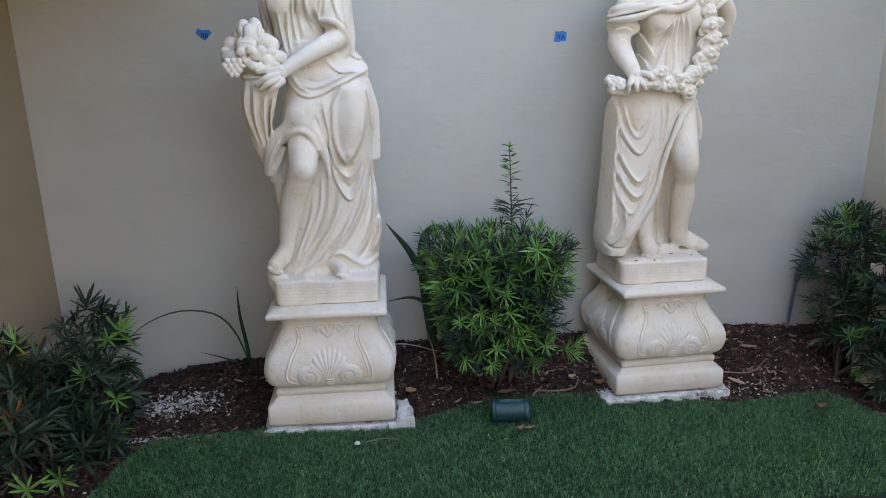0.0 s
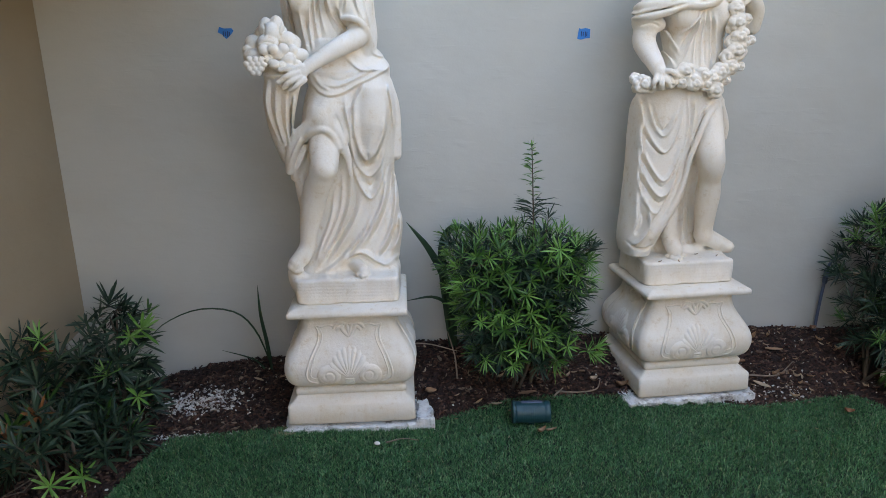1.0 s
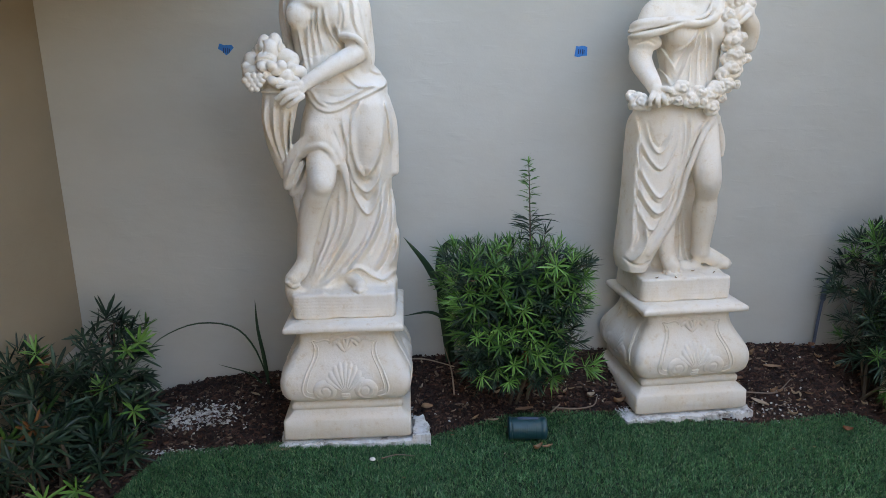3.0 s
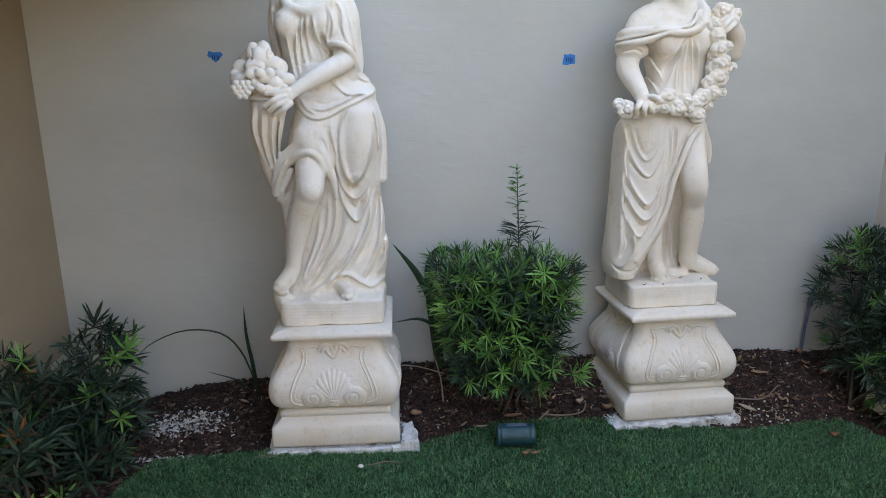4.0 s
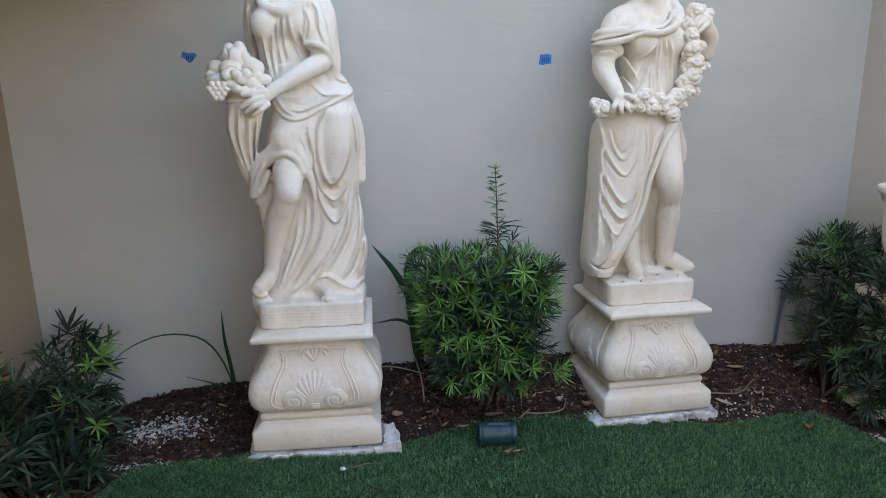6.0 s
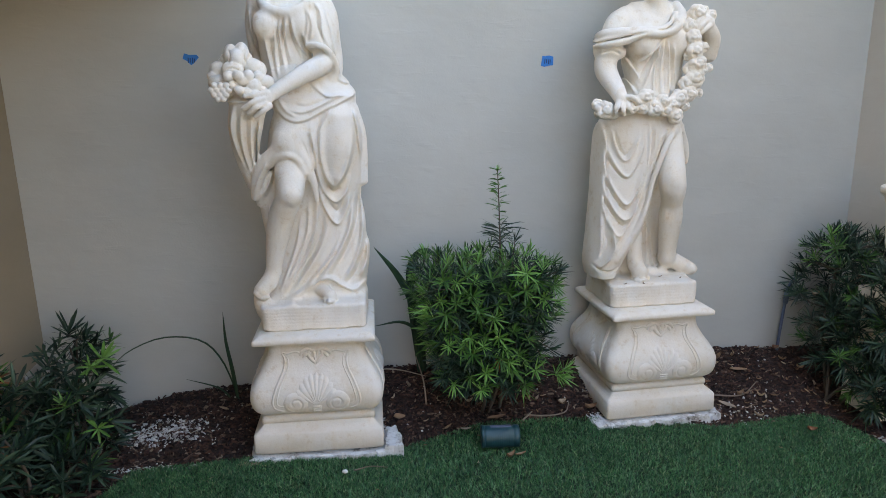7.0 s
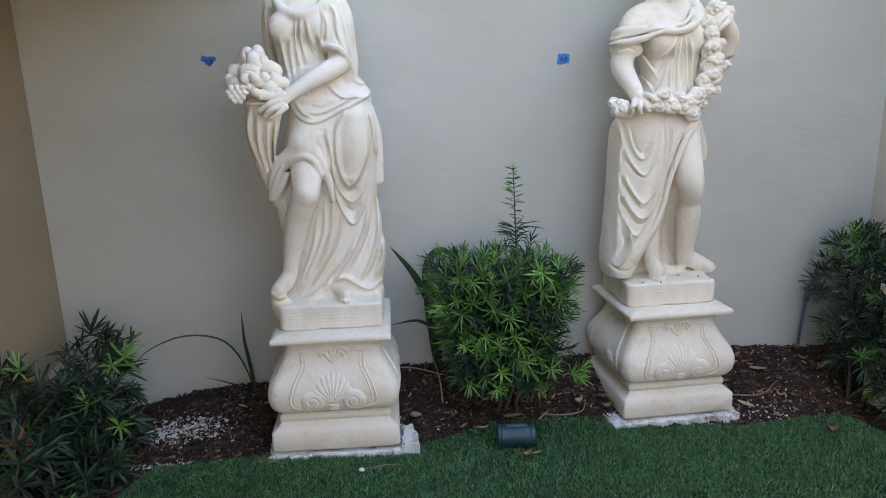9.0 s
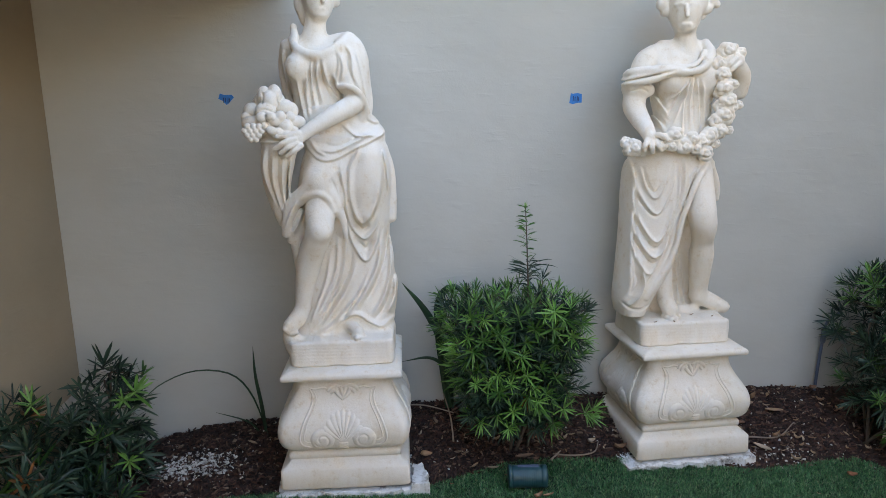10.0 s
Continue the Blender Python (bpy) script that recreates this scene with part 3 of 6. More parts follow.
    c.fold([(-0.135, 1.201), (-0.128, 1.123), (-0.111, 1.032)], 0.0066, 0.0099, 0.3)
    c.fold([(0.014, 1.221), (0.029, 1.165), (0.060, 1.130)], 0.0066, 0.0099, 0.3)
    c.fold([(-0.058, 1.275), (-0.063, 1.178), (-0.049, 1.076)], 0.0055, -0.0099, 0.0)
    c.fold([(-0.035, 1.275), (-0.029, 1.188), (0.008, 1.098)], 0.0055, -0.0099, 0.0)
    c.fold([(-0.112, 1.201), (-0.112, 1.122), (-0.099, 1.038)], 0.0055, -0.0099, 0.0)
    c.fold([(-0.080, 1.244), (-0.087, 1.156), (-0.082, 1.054)], 0.0055, -0.0099, 0.0)
    c.drape()
    c.ball(0.020, (0.195, 0.000, 0.960), (0.014, 0.017, 0.022))
    c.limb(0.020, [(-0.176, 0.030, 1.335, 0.035), (-0.196, 0.050, 1.254, 0.029), (-0.192, 0.060, 1.161, 0.024), (-0.176, 0.040, 1.067, 0.022)])
    c.fold([(-0.196, 1.330), (-0.201, 1.251), (-0.181, 1.125)], 0.0066, 0.0099, 0.3)
    c.fold([(-0.183, 1.319), (-0.184, 1.228), (-0.164, 1.101)], 0.0055, -0.0099, 0.0)
    c.limb(0.030, [(0.046, 0.000, 1.343, 0.040), (0.082, -0.010, 1.310, 0.052), (0.085, -0.035, 1.241, 0.058), (0.087, -0.050, 1.181, 0.054)])
    c.limb(0.020, [(0.089, -0.010, 1.265, 0.052), (0.111, -0.015, 1.177, 0.040), (0.123, -0.030, 1.107, 0.034), (0.124, -0.045, 1.061, 0.028)])
    c.layer([(0.021, 1.352), (0.035, 1.264), (0.021, 1.176), (0.048, 1.169), (0.084, 1.161), (0.120, 1.129), (0.141, 1.084), (0.143, 1.034), (0.194, 1.026), (0.176, 1.173), (0.154, 1.307), (0.101, 1.384)], 0.0110, 0.0061)
    c.fold([(0.056, 1.349), (0.089, 1.287), (0.094, 1.202), (0.132, 1.107)], 0.0088, 0.0115, 0.3)
    c.fold([(0.104, 1.320), (0.124, 1.242), (0.138, 1.152), (0.145, 1.084)], 0.0088, 0.0099, 0.3)
    c.fold([(0.040, 1.310), (0.055, 1.243), (0.043, 1.185)], 0.0088, 0.0099, 0.3)
    c.fold([(0.077, 1.309), (0.073, 1.243), (0.107, 1.164), (0.136, 1.088)], 0.0066, -0.0099, 0.0)
    c.fold([(0.117, 1.298), (0.134, 1.219), (0.145, 1.140)], 0.0066, -0.0083, 0.0)
    c.drape()
    c.limb(0.014, [(0.125, -0.060, 1.070, 0.021), (0.119, -0.060, 1.043, 0.021), (0.100, -0.055, 1.029, 0.014)])
    c.limb(0.012, [(0.032, -0.100, 1.167, 0.009), (0.063, -0.125, 1.168, 0.011), (0.099, -0.130, 1.156, 0.013), (0.127, -0.110, 1.122, 0.013), (0.140, -0.085, 1.077, 0.013), (0.124, -0.070, 1.040, 0.013)])
    c.limb(0.012, [(0.086, -0.070, 1.130, 0.037), (0.086, -0.100, 1.096, 0.042), (0.015, -0.150, 1.057, 0.037), (-0.061, -0.185, 1.013, 0.029), (-0.101, -0.200, 0.987, 0.026)])
    c.ball(0.012, (-0.135, -0.215, 0.969), (0.036, 0.020, 0.027))
    c.limb(0.004, [(-0.125, -0.220, 0.989, 0.013), (-0.167, -0.235, 0.981, 0.011), (-0.206, -0.235, 0.976, 0.009)])
    c.limb(0.004, [(-0.138, -0.230, 0.967, 0.013), (-0.178, -0.245, 0.954, 0.012), (-0.213, -0.235, 0.932, 0.010)])
    c.limb(0.004, [(-0.134, -0.230, 0.950, 0.013), (-0.168, -0.245, 0.934, 0.011), (-0.197, -0.235, 0.912, 0.009)])
    c.limb(0.004, [(-0.118, -0.225, 0.940, 0.013), (-0.144, -0.235, 0.920, 0.011), (-0.173, -0.225, 0.900, 0.009)])
    c.limb(0.026, [(-0.152, -0.040, 1.360, 0.014), (-0.130, -0.085, 1.325, 0.016), (-0.089, -0.105, 1.301, 0.017), (-0.044, -0.110, 1.293, 0.017), (0.010, -0.100, 1.309, 0.018), (0.050, -0.070, 1.337, 0.021), (0.076, -0.030, 1.367, 0.021)])
    c.limb(0.008, [(-0.143, -0.020, 1.397, 0.014), (-0.137, -0.050, 1.363, 0.017), (-0.142, -0.060, 1.327, 0.016)])
    c.ball(0.008, (-0.145, -0.015, 1.411), (0.014, 0.014, 0.014))
    c.limb(0.012, [(-0.211, -0.130, 0.942, 0.073), (-0.231, -0.120, 0.864, 0.065), (-0.242, -0.100, 0.782, 0.051), (-0.243, -0.070, 0.700, 0.036), (-0.236, -0.030, 0.607, 0.019)])
    c.fold([(-0.265, 0.932), (-0.279, 0.835), (-0.250, 0.696)], 0.0070, 0.0115, 0.3)
    c.fold([(-0.230, 0.931), (-0.243, 0.799), (-0.229, 0.665)], 0.0070, 0.0115, 0.3)
    c.fold([(-0.194, 0.894), (-0.208, 0.787), (-0.212, 0.678)], 0.0070, 0.0115, 0.3)
    c.fold([(-0.163, 0.888), (-0.184, 0.798), (-0.197, 0.706)], 0.0070, 0.0115, 0.3)
    c.fold([(-0.247, 0.931), (-0.260, 0.818), (-0.239, 0.684)], 0.0057, -0.0115, 0.0)
    c.fold([(-0.211, 0.908), (-0.226, 0.788), (-0.220, 0.672)], 0.0057, -0.0115, 0.0)
    c.fold([(-0.176, 0.889), (-0.194, 0.793), (-0.204, 0.694)], 0.0057, -0.0115, 0.0)
    c.drape()
    c.ball(0.006, (-0.206, -0.140, 0.956), (0.082, 0.075, 0.018))
    c.ball(0.002, (-0.258, -0.150, 1.131), (0.029, 0.029, 0.043))
    c.ball(0.002, (-0.218, -0.150, 1.135), (0.029, 0.029, 0.045))
    c.ball(0.002, (-0.236, -0.165, 1.117), (0.034, 0.034, 0.040))
    c.ball(0.002, (-0.314, -0.130, 1.079), (0.034, 0.032, 0.032))
    c.ball(0.002, (-0.252, -0.180, 1.078), (0.042, 0.033, 0.033))
    c.ball(0.002, (-0.184, -0.140, 1.090), (0.038, 0.032, 0.032))
    c.ball(0.002, (-0.160, -0.130, 1.076), (0.030, 0.030, 0.034))
    c.ball(0.002, (-0.295, -0.100, 1.108), (0.025, 0.021, 0.021))
    c.ball(0.002, (-0.308, -0.170, 1.029), (0.043, 0.031, 0.031))
    c.ball(0.002, (-0.214, -0.200, 1.040), (0.029, 0.024, 0.024))
    c.ball(0.002, (-0.140, -0.150, 1.031), (0.039, 0.027, 0.027))
    c.ball(0.002, (-0.177, -0.190, 1.015), (0.031, 0.027, 0.027))
    c.ball(0.002, (-0.209, -0.210, 0.990), (0.029, 0.022, 0.022))
    c.ball(0.002, (-0.252, -0.205, 1.017), (0.021, 0.021, 0.021))
    c.ball(0.002, (-0.114, -0.150, 1.011), (0.018, 0.016, 0.016))
    c.ball(0.002, (-0.243, -0.120, 1.019), (0.091, 0.064, 0.064))
    c.ball(0.001, (-0.316, -0.235, 1.019), (0.013, 0.013, 0.013))
    c.ball(0.001, (-0.294, -0.235, 1.019), (0.013, 0.013, 0.013))
    c.ball(0.001, (-0.272, -0.235, 1.018), (0.013, 0.013, 0.013))
    c.ball(0.001, (-0.328, -0.235, 1.002), (0.013, 0.013, 0.013))
    c.ball(0.001, (-0.306, -0.235, 1.002), (0.013, 0.013, 0.013))
    c.ball(0.001, (-0.285, -0.235, 1.001), (0.013, 0.013, 0.013))
    c.ball(0.001, (-0.263, -0.235, 1.001), (0.013, 0.013, 0.013))
    c.ball(0.001, (-0.318, -0.235, 0.985), (0.013, 0.013, 0.013))
    c.ball(0.001, (-0.297, -0.235, 0.984), (0.013, 0.013, 0.013))
    c.ball(0.001, (-0.275, -0.235, 0.984), (0.013, 0.013, 0.013))
    c.ball(0.001, (-0.306, -0.235, 0.969), (0.013, 0.013, 0.013))
    c.ball(0.001, (-0.287, -0.235, 0.969), (0.013, 0.013, 0.013))
    c.ball(0.003, (-0.265, -0.215, 1.052), (0.022, 0.020, 0.020))
    c.ball(0.003, (-0.229, -0.220, 1.056), (0.020, 0.020, 0.020))
    c.ball(0.003, (-0.193, -0.200, 1.055), (0.022, 0.022, 0.022))
    c.ball(0.003, (-0.160, -0.170, 1.052), (0.020, 0.020, 0.020))
    c.ball(0.003, (-0.227, -0.230, 1.000), (0.020, 0.018, 0.018))
    c.ball(0.003, (-0.177, -0.205, 0.985), (0.022, 0.018, 0.018))
    c.ball(0.003, (-0.146, -0.185, 0.997), (0.022, 0.018, 0.018))
    c.ball(0.003, (-0.284, -0.130, 1.118), (0.020, 0.020, 0.023))
    c.ball(0.003, (-0.201, -0.130, 1.121), (0.020, 0.020, 0.023))
    c.ball(0.003, (-0.336, -0.150, 1.053), (0.020, 0.020, 0.020))
    c.fold([(-0.264, 1.152), (-0.258, 1.126), (-0.264, 1.096)], 0.0035, -0.0066, 0.0)
    c.fold([(-0.197, 1.155), (-0.208, 1.125), (-0.203, 1.095)], 0.0035, -0.0066, 0.0)
    c.fold([(-0.253, 1.034), (-0.241, 1.021), (-0.255, 1.006), (-0.267, 1.017)], 0.0035, -0.0066, 0.0)
    c.fold([(-0.277, 1.074), (-0.250, 1.082), (-0.220, 1.071)], 0.0035, -0.0066, 0.0)
    c.drape()
    c.limb(0.020, [(-0.064, 0.000, 1.363, 0.052), (-0.056, 0.000, 1.429, 0.044), (-0.048, 0.000, 1.496, 0.049)])
    c.ball(0.015, (-0.036, -0.020, 1.545), (0.069, 0.085, 0.093))
    c.ball(0.015, (-0.034, -0.030, 1.496), (0.054, 0.065, 0.068))
    c.ball(0.020, (-0.045, 0.020, 1.576), (0.094, 0.095, 0.090))
    c.limb(0.010, [(-0.018, -0.097, 1.533, 0.007), (-0.010, -0.104, 1.498, 0.010)])
    c.limb(0.008, [(-0.033, -0.088, 1.473, 0.006), (-0.013, -0.087, 1.473, 0.005)])
    c.ball(0.020, (-0.029, -0.062, 1.452), (0.027, 0.024, 0.019))
    c.limb(0.020, [(-0.104, 0.000, 1.549, 0.025), (-0.116, 0.010, 1.506, 0.025), (-0.111, 0.025, 1.469, 0.020), (-0.105, 0.040, 1.435, 0.015)])
    c.limb(0.020, [(0.023, 0.000, 1.539, 0.022), (0.030, 0.015, 1.508, 0.017)])


def sculpt_garland_bearer(c):
    c.block((-0.230, -0.166, 0.0), (0.207, 0.19, 0.112), 0.03)
    c.loft(0.020, [(0.836, -0.191, 0.167, -0.060, 0.130), (0.674, -0.193, 0.176, -0.040, 0.140), (0.530, -0.185, 0.133, 0.035, 0.150), (0.388, -0.206, 0.133, 0.050, 0.150), (0.246, -0.215, 0.141, 0.050, 0.150), (0.095, -0.229, 0.150, 0.030, 0.150), (0.017, -0.228, 0.152, 0.020, 0.150)])
    c.fold([(-0.016, 0.487), (-0.013, 0.322), (-0.016, 0.139)], 0.0077, 0.0198, 0.3)
    c.fold([(0.008, 0.568), (0.022, 0.348), (0.031, 0.122)], 0.0077, 0.0198, 0.3)
    c.fold([(0.048, 0.347), (0.055, 0.206), (0.077, 0.120)], 0.0077, 0.0198, 0.3)
    c.fold([(-0.002, 0.487), (0.008, 0.293), (0.010, 0.137)], 0.0066, -0.0165, 0.0)
    c.fold([(0.029, 0.486), (0.038, 0.319), (0.053, 0.135)], 0.0066, -0.0165, 0.0)
    c.drape()
    c.loft(0.030, [(1.393, -0.110, 0.084, -0.010, 0.080), (1.353, -0.164, 0.128, -0.040, 0.100), (1.286, -0.182, 0.148, -0.070, 0.110), (1.197, -0.148, 0.151, -0.080, 0.110), (1.095, -0.132, 0.134, -0.075, 0.110), (0.993, -0.133, 0.137, -0.085, 0.120), (0.910, -0.170, 0.134, -0.100, 0.125), (0.811, -0.192, 0.153, -0.100, 0.130)])
    c.ball(0.050, (-0.082, -0.075, 1.213), (0.058, 0.040, 0.055))
    c.ball(0.050, (0.080, -0.068, 1.220), (0.046, 0.038, 0.056))
    c.fold([(-0.019, 1.226), (-0.060, 1.168), (-0.108, 1.119)], 0.0062, 0.0107, 0.3)
    c.fold([(-0.016, 1.221), (-0.047, 1.118), (-0.084, 1.007)], 0.0062, 0.0107, 0.3)
    c.fold([(-0.002, 1.221), (-0.009, 1.105), (-0.005, 0.972)], 0.0062, 0.0107, 0.3)
    c.fold([(0.013, 1.220), (0.033, 1.104), (0.035, 0.972)], 0.0062, 0.0107, 0.3)
    c.fold([(0.032, 1.215), (0.060, 1.104), (0.070, 0.978)], 0.0062, 0.0107, 0.3)
    c.fold([(-0.177, 1.194), (-0.137, 1.120), (-0.091, 1.040)], 0.0062, 0.0107, 0.3)
    c.fold([(-0.191, 1.170), (-0.156, 1.083), (-0.109, 0.982)], 0.0062, 0.0107, 0.3)
    c.fold([(-0.033, 1.192), (-0.037, 1.081), (-0.045, 0.981)], 0.0062, 0.0107, 0.3)
    c.fold([(-0.015, 1.216), (-0.054, 1.143), (-0.097, 1.057)], 0.0053, -0.0107, 0.0)
    c.fold([(-0.010, 1.216), (-0.028, 1.105), (-0.029, 0.981)], 0.0053, -0.0107, 0.0)
    c.fold([(0.006, 1.216), (0.012, 1.105), (0.016, 0.980)], 0.0053, -0.0107, 0.0)
    c.fold([(0.024, 1.210), (0.046, 1.104), (0.054, 0.979)], 0.0053, -0.0107, 0.0)
    c.fold([(-0.184, 1.182), (-0.146, 1.100), (-0.100, 1.000)], 0.0053, -0.0107, 0.0)
    c.fold([(-0.156, 1.194), (-0.122, 1.139), (-0.103, 1.082)], 0.0053, -0.0107, 0.0)
    c.drape()
    c.loft(0.012, [(0.913, -0.238, 0.124, -0.115, 0.100), (0.815, -0.265, 0.127, -0.125, 0.120), (0.709, -0.271, 0.072, -0.130, 0.130), (0.603, -0.273, 0.030, -0.130, 0.130), (0.494, -0.278, 0.002, -0.130, 0.130), (0.385, -0.289, -0.024, -0.130, 0.130), (0.276, -0.301, -0.089, -0.130, 0.120), (0.193, -0.305, -0.138, -0.125, 0.110), (0.131, -0.293, -0.171, -0.120, 0.100)])
    c.fold([(-0.269, 0.852), (-0.246, 0.725), (-0.190, 0.631), (-0.142, 0.629), (-0.103, 0.720), (-0.083, 0.841)], 0.0088, 0.0132, 0.3)
    c.fold([(-0.275, 0.713), (-0.236, 0.583), (-0.173, 0.495), (-0.131, 0.519), (-0.098, 0.604), (-0.076, 0.706)], 0.0088, 0.0148, 0.3)
    c.fold([(-0.273, 0.598), (-0.232, 0.487), (-0.176, 0.421), (-0.134, 0.446), (-0.097, 0.534)], 0.0088, 0.0148, 0.3)
    c.fold([(-0.273, 0.507), (-0.239, 0.400), (-0.194, 0.342), (-0.146, 0.372)], 0.0088, 0.0132, 0.3)
    c.fold([(-0.236, 0.851), (-0.216, 0.749), (-0.176, 0.692), (-0.136, 0.734), (-0.109, 0.834)], 0.0077, 0.0099, 0.3)
    c.fold([(-0.260, 0.882), (-0.265, 0.714), (-0.268, 0.555), (-0.271, 0.393), (-0.271, 0.242)], 0.0110, 0.0165, 0.3)
    c.fold([(-0.233, 0.419), (-0.218, 0.308), (-0.248, 0.227), (-0.286, 0.178)], 0.0088, 0.0148, 0.3)
    c.fold([(-0.227, 0.360), (-0.218, 0.279), (-0.254, 0.210)], 0.0088, 0.0132, 0.3)
    c.fold([(-0.071, 0.871), (-0.062, 0.744), (-0.078, 0.629), (-0.114, 0.500), (-0.163, 0.383)], 0.0088, 0.0132, 0.3)
    c.fold([(-0.036, 0.858), (-0.041, 0.744), (-0.057, 0.641)], 0.0077, 0.0115, 0.3)
    c.fold([(0.044, 0.843), (-0.006, 0.788), (-0.028, 0.705), (-0.050, 0.615)], 0.0088, 0.0148, 0.3)
    c.fold([(0.057, 0.817), (0.023, 0.747), (-0.010, 0.666), (-0.043, 0.576), (-0.065, 0.480), (-0.104, 0.386), (-0.154, 0.303), (-0.200, 0.229)], 0.0088, 0.0148, 0.3)
    c.fold([(-0.252, 0.871), (-0.248, 0.689), (-0.247, 0.504), (-0.247, 0.369), (-0.258, 0.274), (-0.283, 0.220)], 0.0066, -0.0083, 0.0)
    c.fold([(-0.258, 0.763), (-0.223, 0.668), (-0.168, 0.609), (-0.122, 0.654), (-0.093, 0.733)], 0.0066, -0.0115, 0.0)
    c.fold([(-0.259, 0.636), (-0.218, 0.531), (-0.167, 0.463), (-0.125, 0.493), (-0.096, 0.560)], 0.0066, -0.0132, 0.0)
    c.fold([(-0.258, 0.532), (-0.220, 0.444), (-0.174, 0.389), (-0.138, 0.414)], 0.0066, -0.0132, 0.0)
    c.fold([(-0.219, 0.825), (-0.200, 0.754), (-0.172, 0.717), (-0.142, 0.760)], 0.0066, -0.0115, 0.0)
    c.fold([(-0.055, 0.866), (-0.051, 0.744), (-0.067, 0.637), (-0.099, 0.513)], 0.0066, -0.0132, 0.0)
    c.fold([(0.008, 0.818), (-0.019, 0.743), (-0.039, 0.661)], 0.0066, -0.0115, 0.0)
    c.fold([(-0.077, 0.564), (-0.112, 0.447), (-0.167, 0.343), (-0.223, 0.252)], 0.0066, -0.0132, 0.0)
    c.fold([(-0.243, 0.360), (-0.238, 0.293), (-0.271, 0.227)], 0.0066, -0.0115, 0.0)
    c.fold([(-0.294, 0.201), (-0.260, 0.174), (-0.210, 0.172), (-0.171, 0.195)], 0.0055, -0.0115, 0.0)
    c.drape()
    c.limb(0.010, [(0.105, -0.020, 0.832, 0.032), (0.158, 0.000, 0.770, 0.027), (0.187, 0.010, 0.707, 0.019), (0.192, 0.010, 0.660, 0.011)])
    c.limb(0.008, [(0.071, -0.060, 0.797, 0.052), (0.062, -0.100, 0.697, 0.058), (0.054, -0.130, 0.615, 0.063), (0.069, -0.120, 0.550, 0.059), (0.085, -0.085, 0.482, 0.050), (0.096, -0.060, 0.409, 0.056), (0.105, -0.035, 0.320, 0.050), (0.113, -0.015, 0.244, 0.044), (0.118, -0.010, 0.200, 0.041)])
    c.ball(0.020, (0.058, -0.150, 0.571), (0.044, 0.031, 0.044))
    c.limb(0.012, [(0.122, 0.010, 0.192, 0.042), (0.165, 0.000, 0.169, 0.040), (0.217, -0.005, 0.142, 0.036), (0.232, -0.038, 0.137, 0.030)])
    c.ball(0.007, (0.282, 0.016, 0.121), (0.015, 0.018, 0.012))
    c.ball(0.007, (0.255, -0.017, 0.121), (0.014, 0.017, 0.012))
    c.ball(0.007, (0.234, -0.031, 0.120), (0.014, 0.017, 0.011))
    c.ball(0.007, (0.217, -0.035, 0.119), (0.013, 0.016, 0.010))
    c.ball(0.007, (0.209, -0.022, 0.119), (0.013, 0.015, 0.010))
    c.limb(0.010, [(-0.064, -0.020, 0.324, 0.035), (-0.068, -0.030, 0.243, 0.037), (-0.061, -0.040, 0.181, 0.039), (-0.054, -0.080, 0.144, 0.038)])
    c.ball(0.007, (-0.084, -0.079, 0.120), (0.014, 0.017, 0.011))
    c.ball(0.007, (-0.084, -0.118, 0.121), (0.014, 0.018, 0.012))
    c.ball(0.007, (-0.074, -0.137, 0.121), (0.014, 0.017, 0.012))
    c.ball(0.007, (-0.047, -0.122, 0.120), (0.014, 0.017, 0.011))
    c.ball(0.007, (-0.014, -0.081, 0.120), (0.013, 0.016, 0.011))
    c.limb(0.030, [(0.036, 0.010, 0.127, 0.022), (0.080, 0.010, 0.116, 0.022), (0.113, 0.020, 0.129, 0.020)])
    c.limb(0.008, [(0.091, -0.080, 0.832, 0.016), (0.039, -0.125, 0.796, 0.015), (0.000, -0.145, 0.730, 0.014), (-0.028, -0.145, 0.654, 0.013), (-0.048, -0.140, 0.576, 0.012), (-0.063, -0.135, 0.484, 0.012), (-0.099, -0.135, 0.385, 0.012), (-0.147, -0.130, 0.297, 0.012), (-0.191, -0.125, 0.225, 0.012)])
    c.limb(0.020, [(-0.150, 0.010, 1.327, 0.044), (-0.196, 0.000, 1.292, 0.049), (-0.224, 0.000, 1.198, 0.049)])
    c.limb(0.012, [(-0.226, 0.000, 1.185, 0.051), (-0.241, -0.010, 1.110, 0.051), (-0.235, -0.040, 1.065, 0.046), (-0.220, -0.100, 1.008, 0.037), (-0.216, -0.145, 0.970, 0.030)])
    c.ball(0.010, (-0.212, -0.155, 0.960), (0.032, 0.022, 0.030))
    c.limb(0.004, [(-0.234, -0.165, 0.956, 0.014), (-0.252, -0.185, 0.933, 0.012), (-0.254, -0.180, 0.908, 0.010)])
    c.limb(0.004, [(-0.218, -0.170, 0.951, 0.014), (-0.223, -0.190, 0.923, 0.012), (-0.218, -0.185, 0.903, 0.010)])
    c.limb(0.004, [(-0.200, -0.170, 0.951, 0.014), (-0.195, -0.190, 0.932, 0.012), (-0.182, -0.185, 0.912, 0.010)])
    c.limb(0.004, [(-0.199, -0.165, 0.975, 0.014), (-0.182, -0.185, 0.975, 0.012), (-0.156, -0.185, 0.955, 0.010)])
    c.limb(0.020, [(0.113, 0.020, 1.329, 0.041), (0.180, 0.030, 1.218, 0.042), (0.277, 0.030, 1.165, 0.037)])
    c.limb(0.014, [(0.278, 0.020, 1.160, 0.037), (0.270, -0.010, 1.228, 0.039), (0.219, -0.050, 1.284, 0.033)])
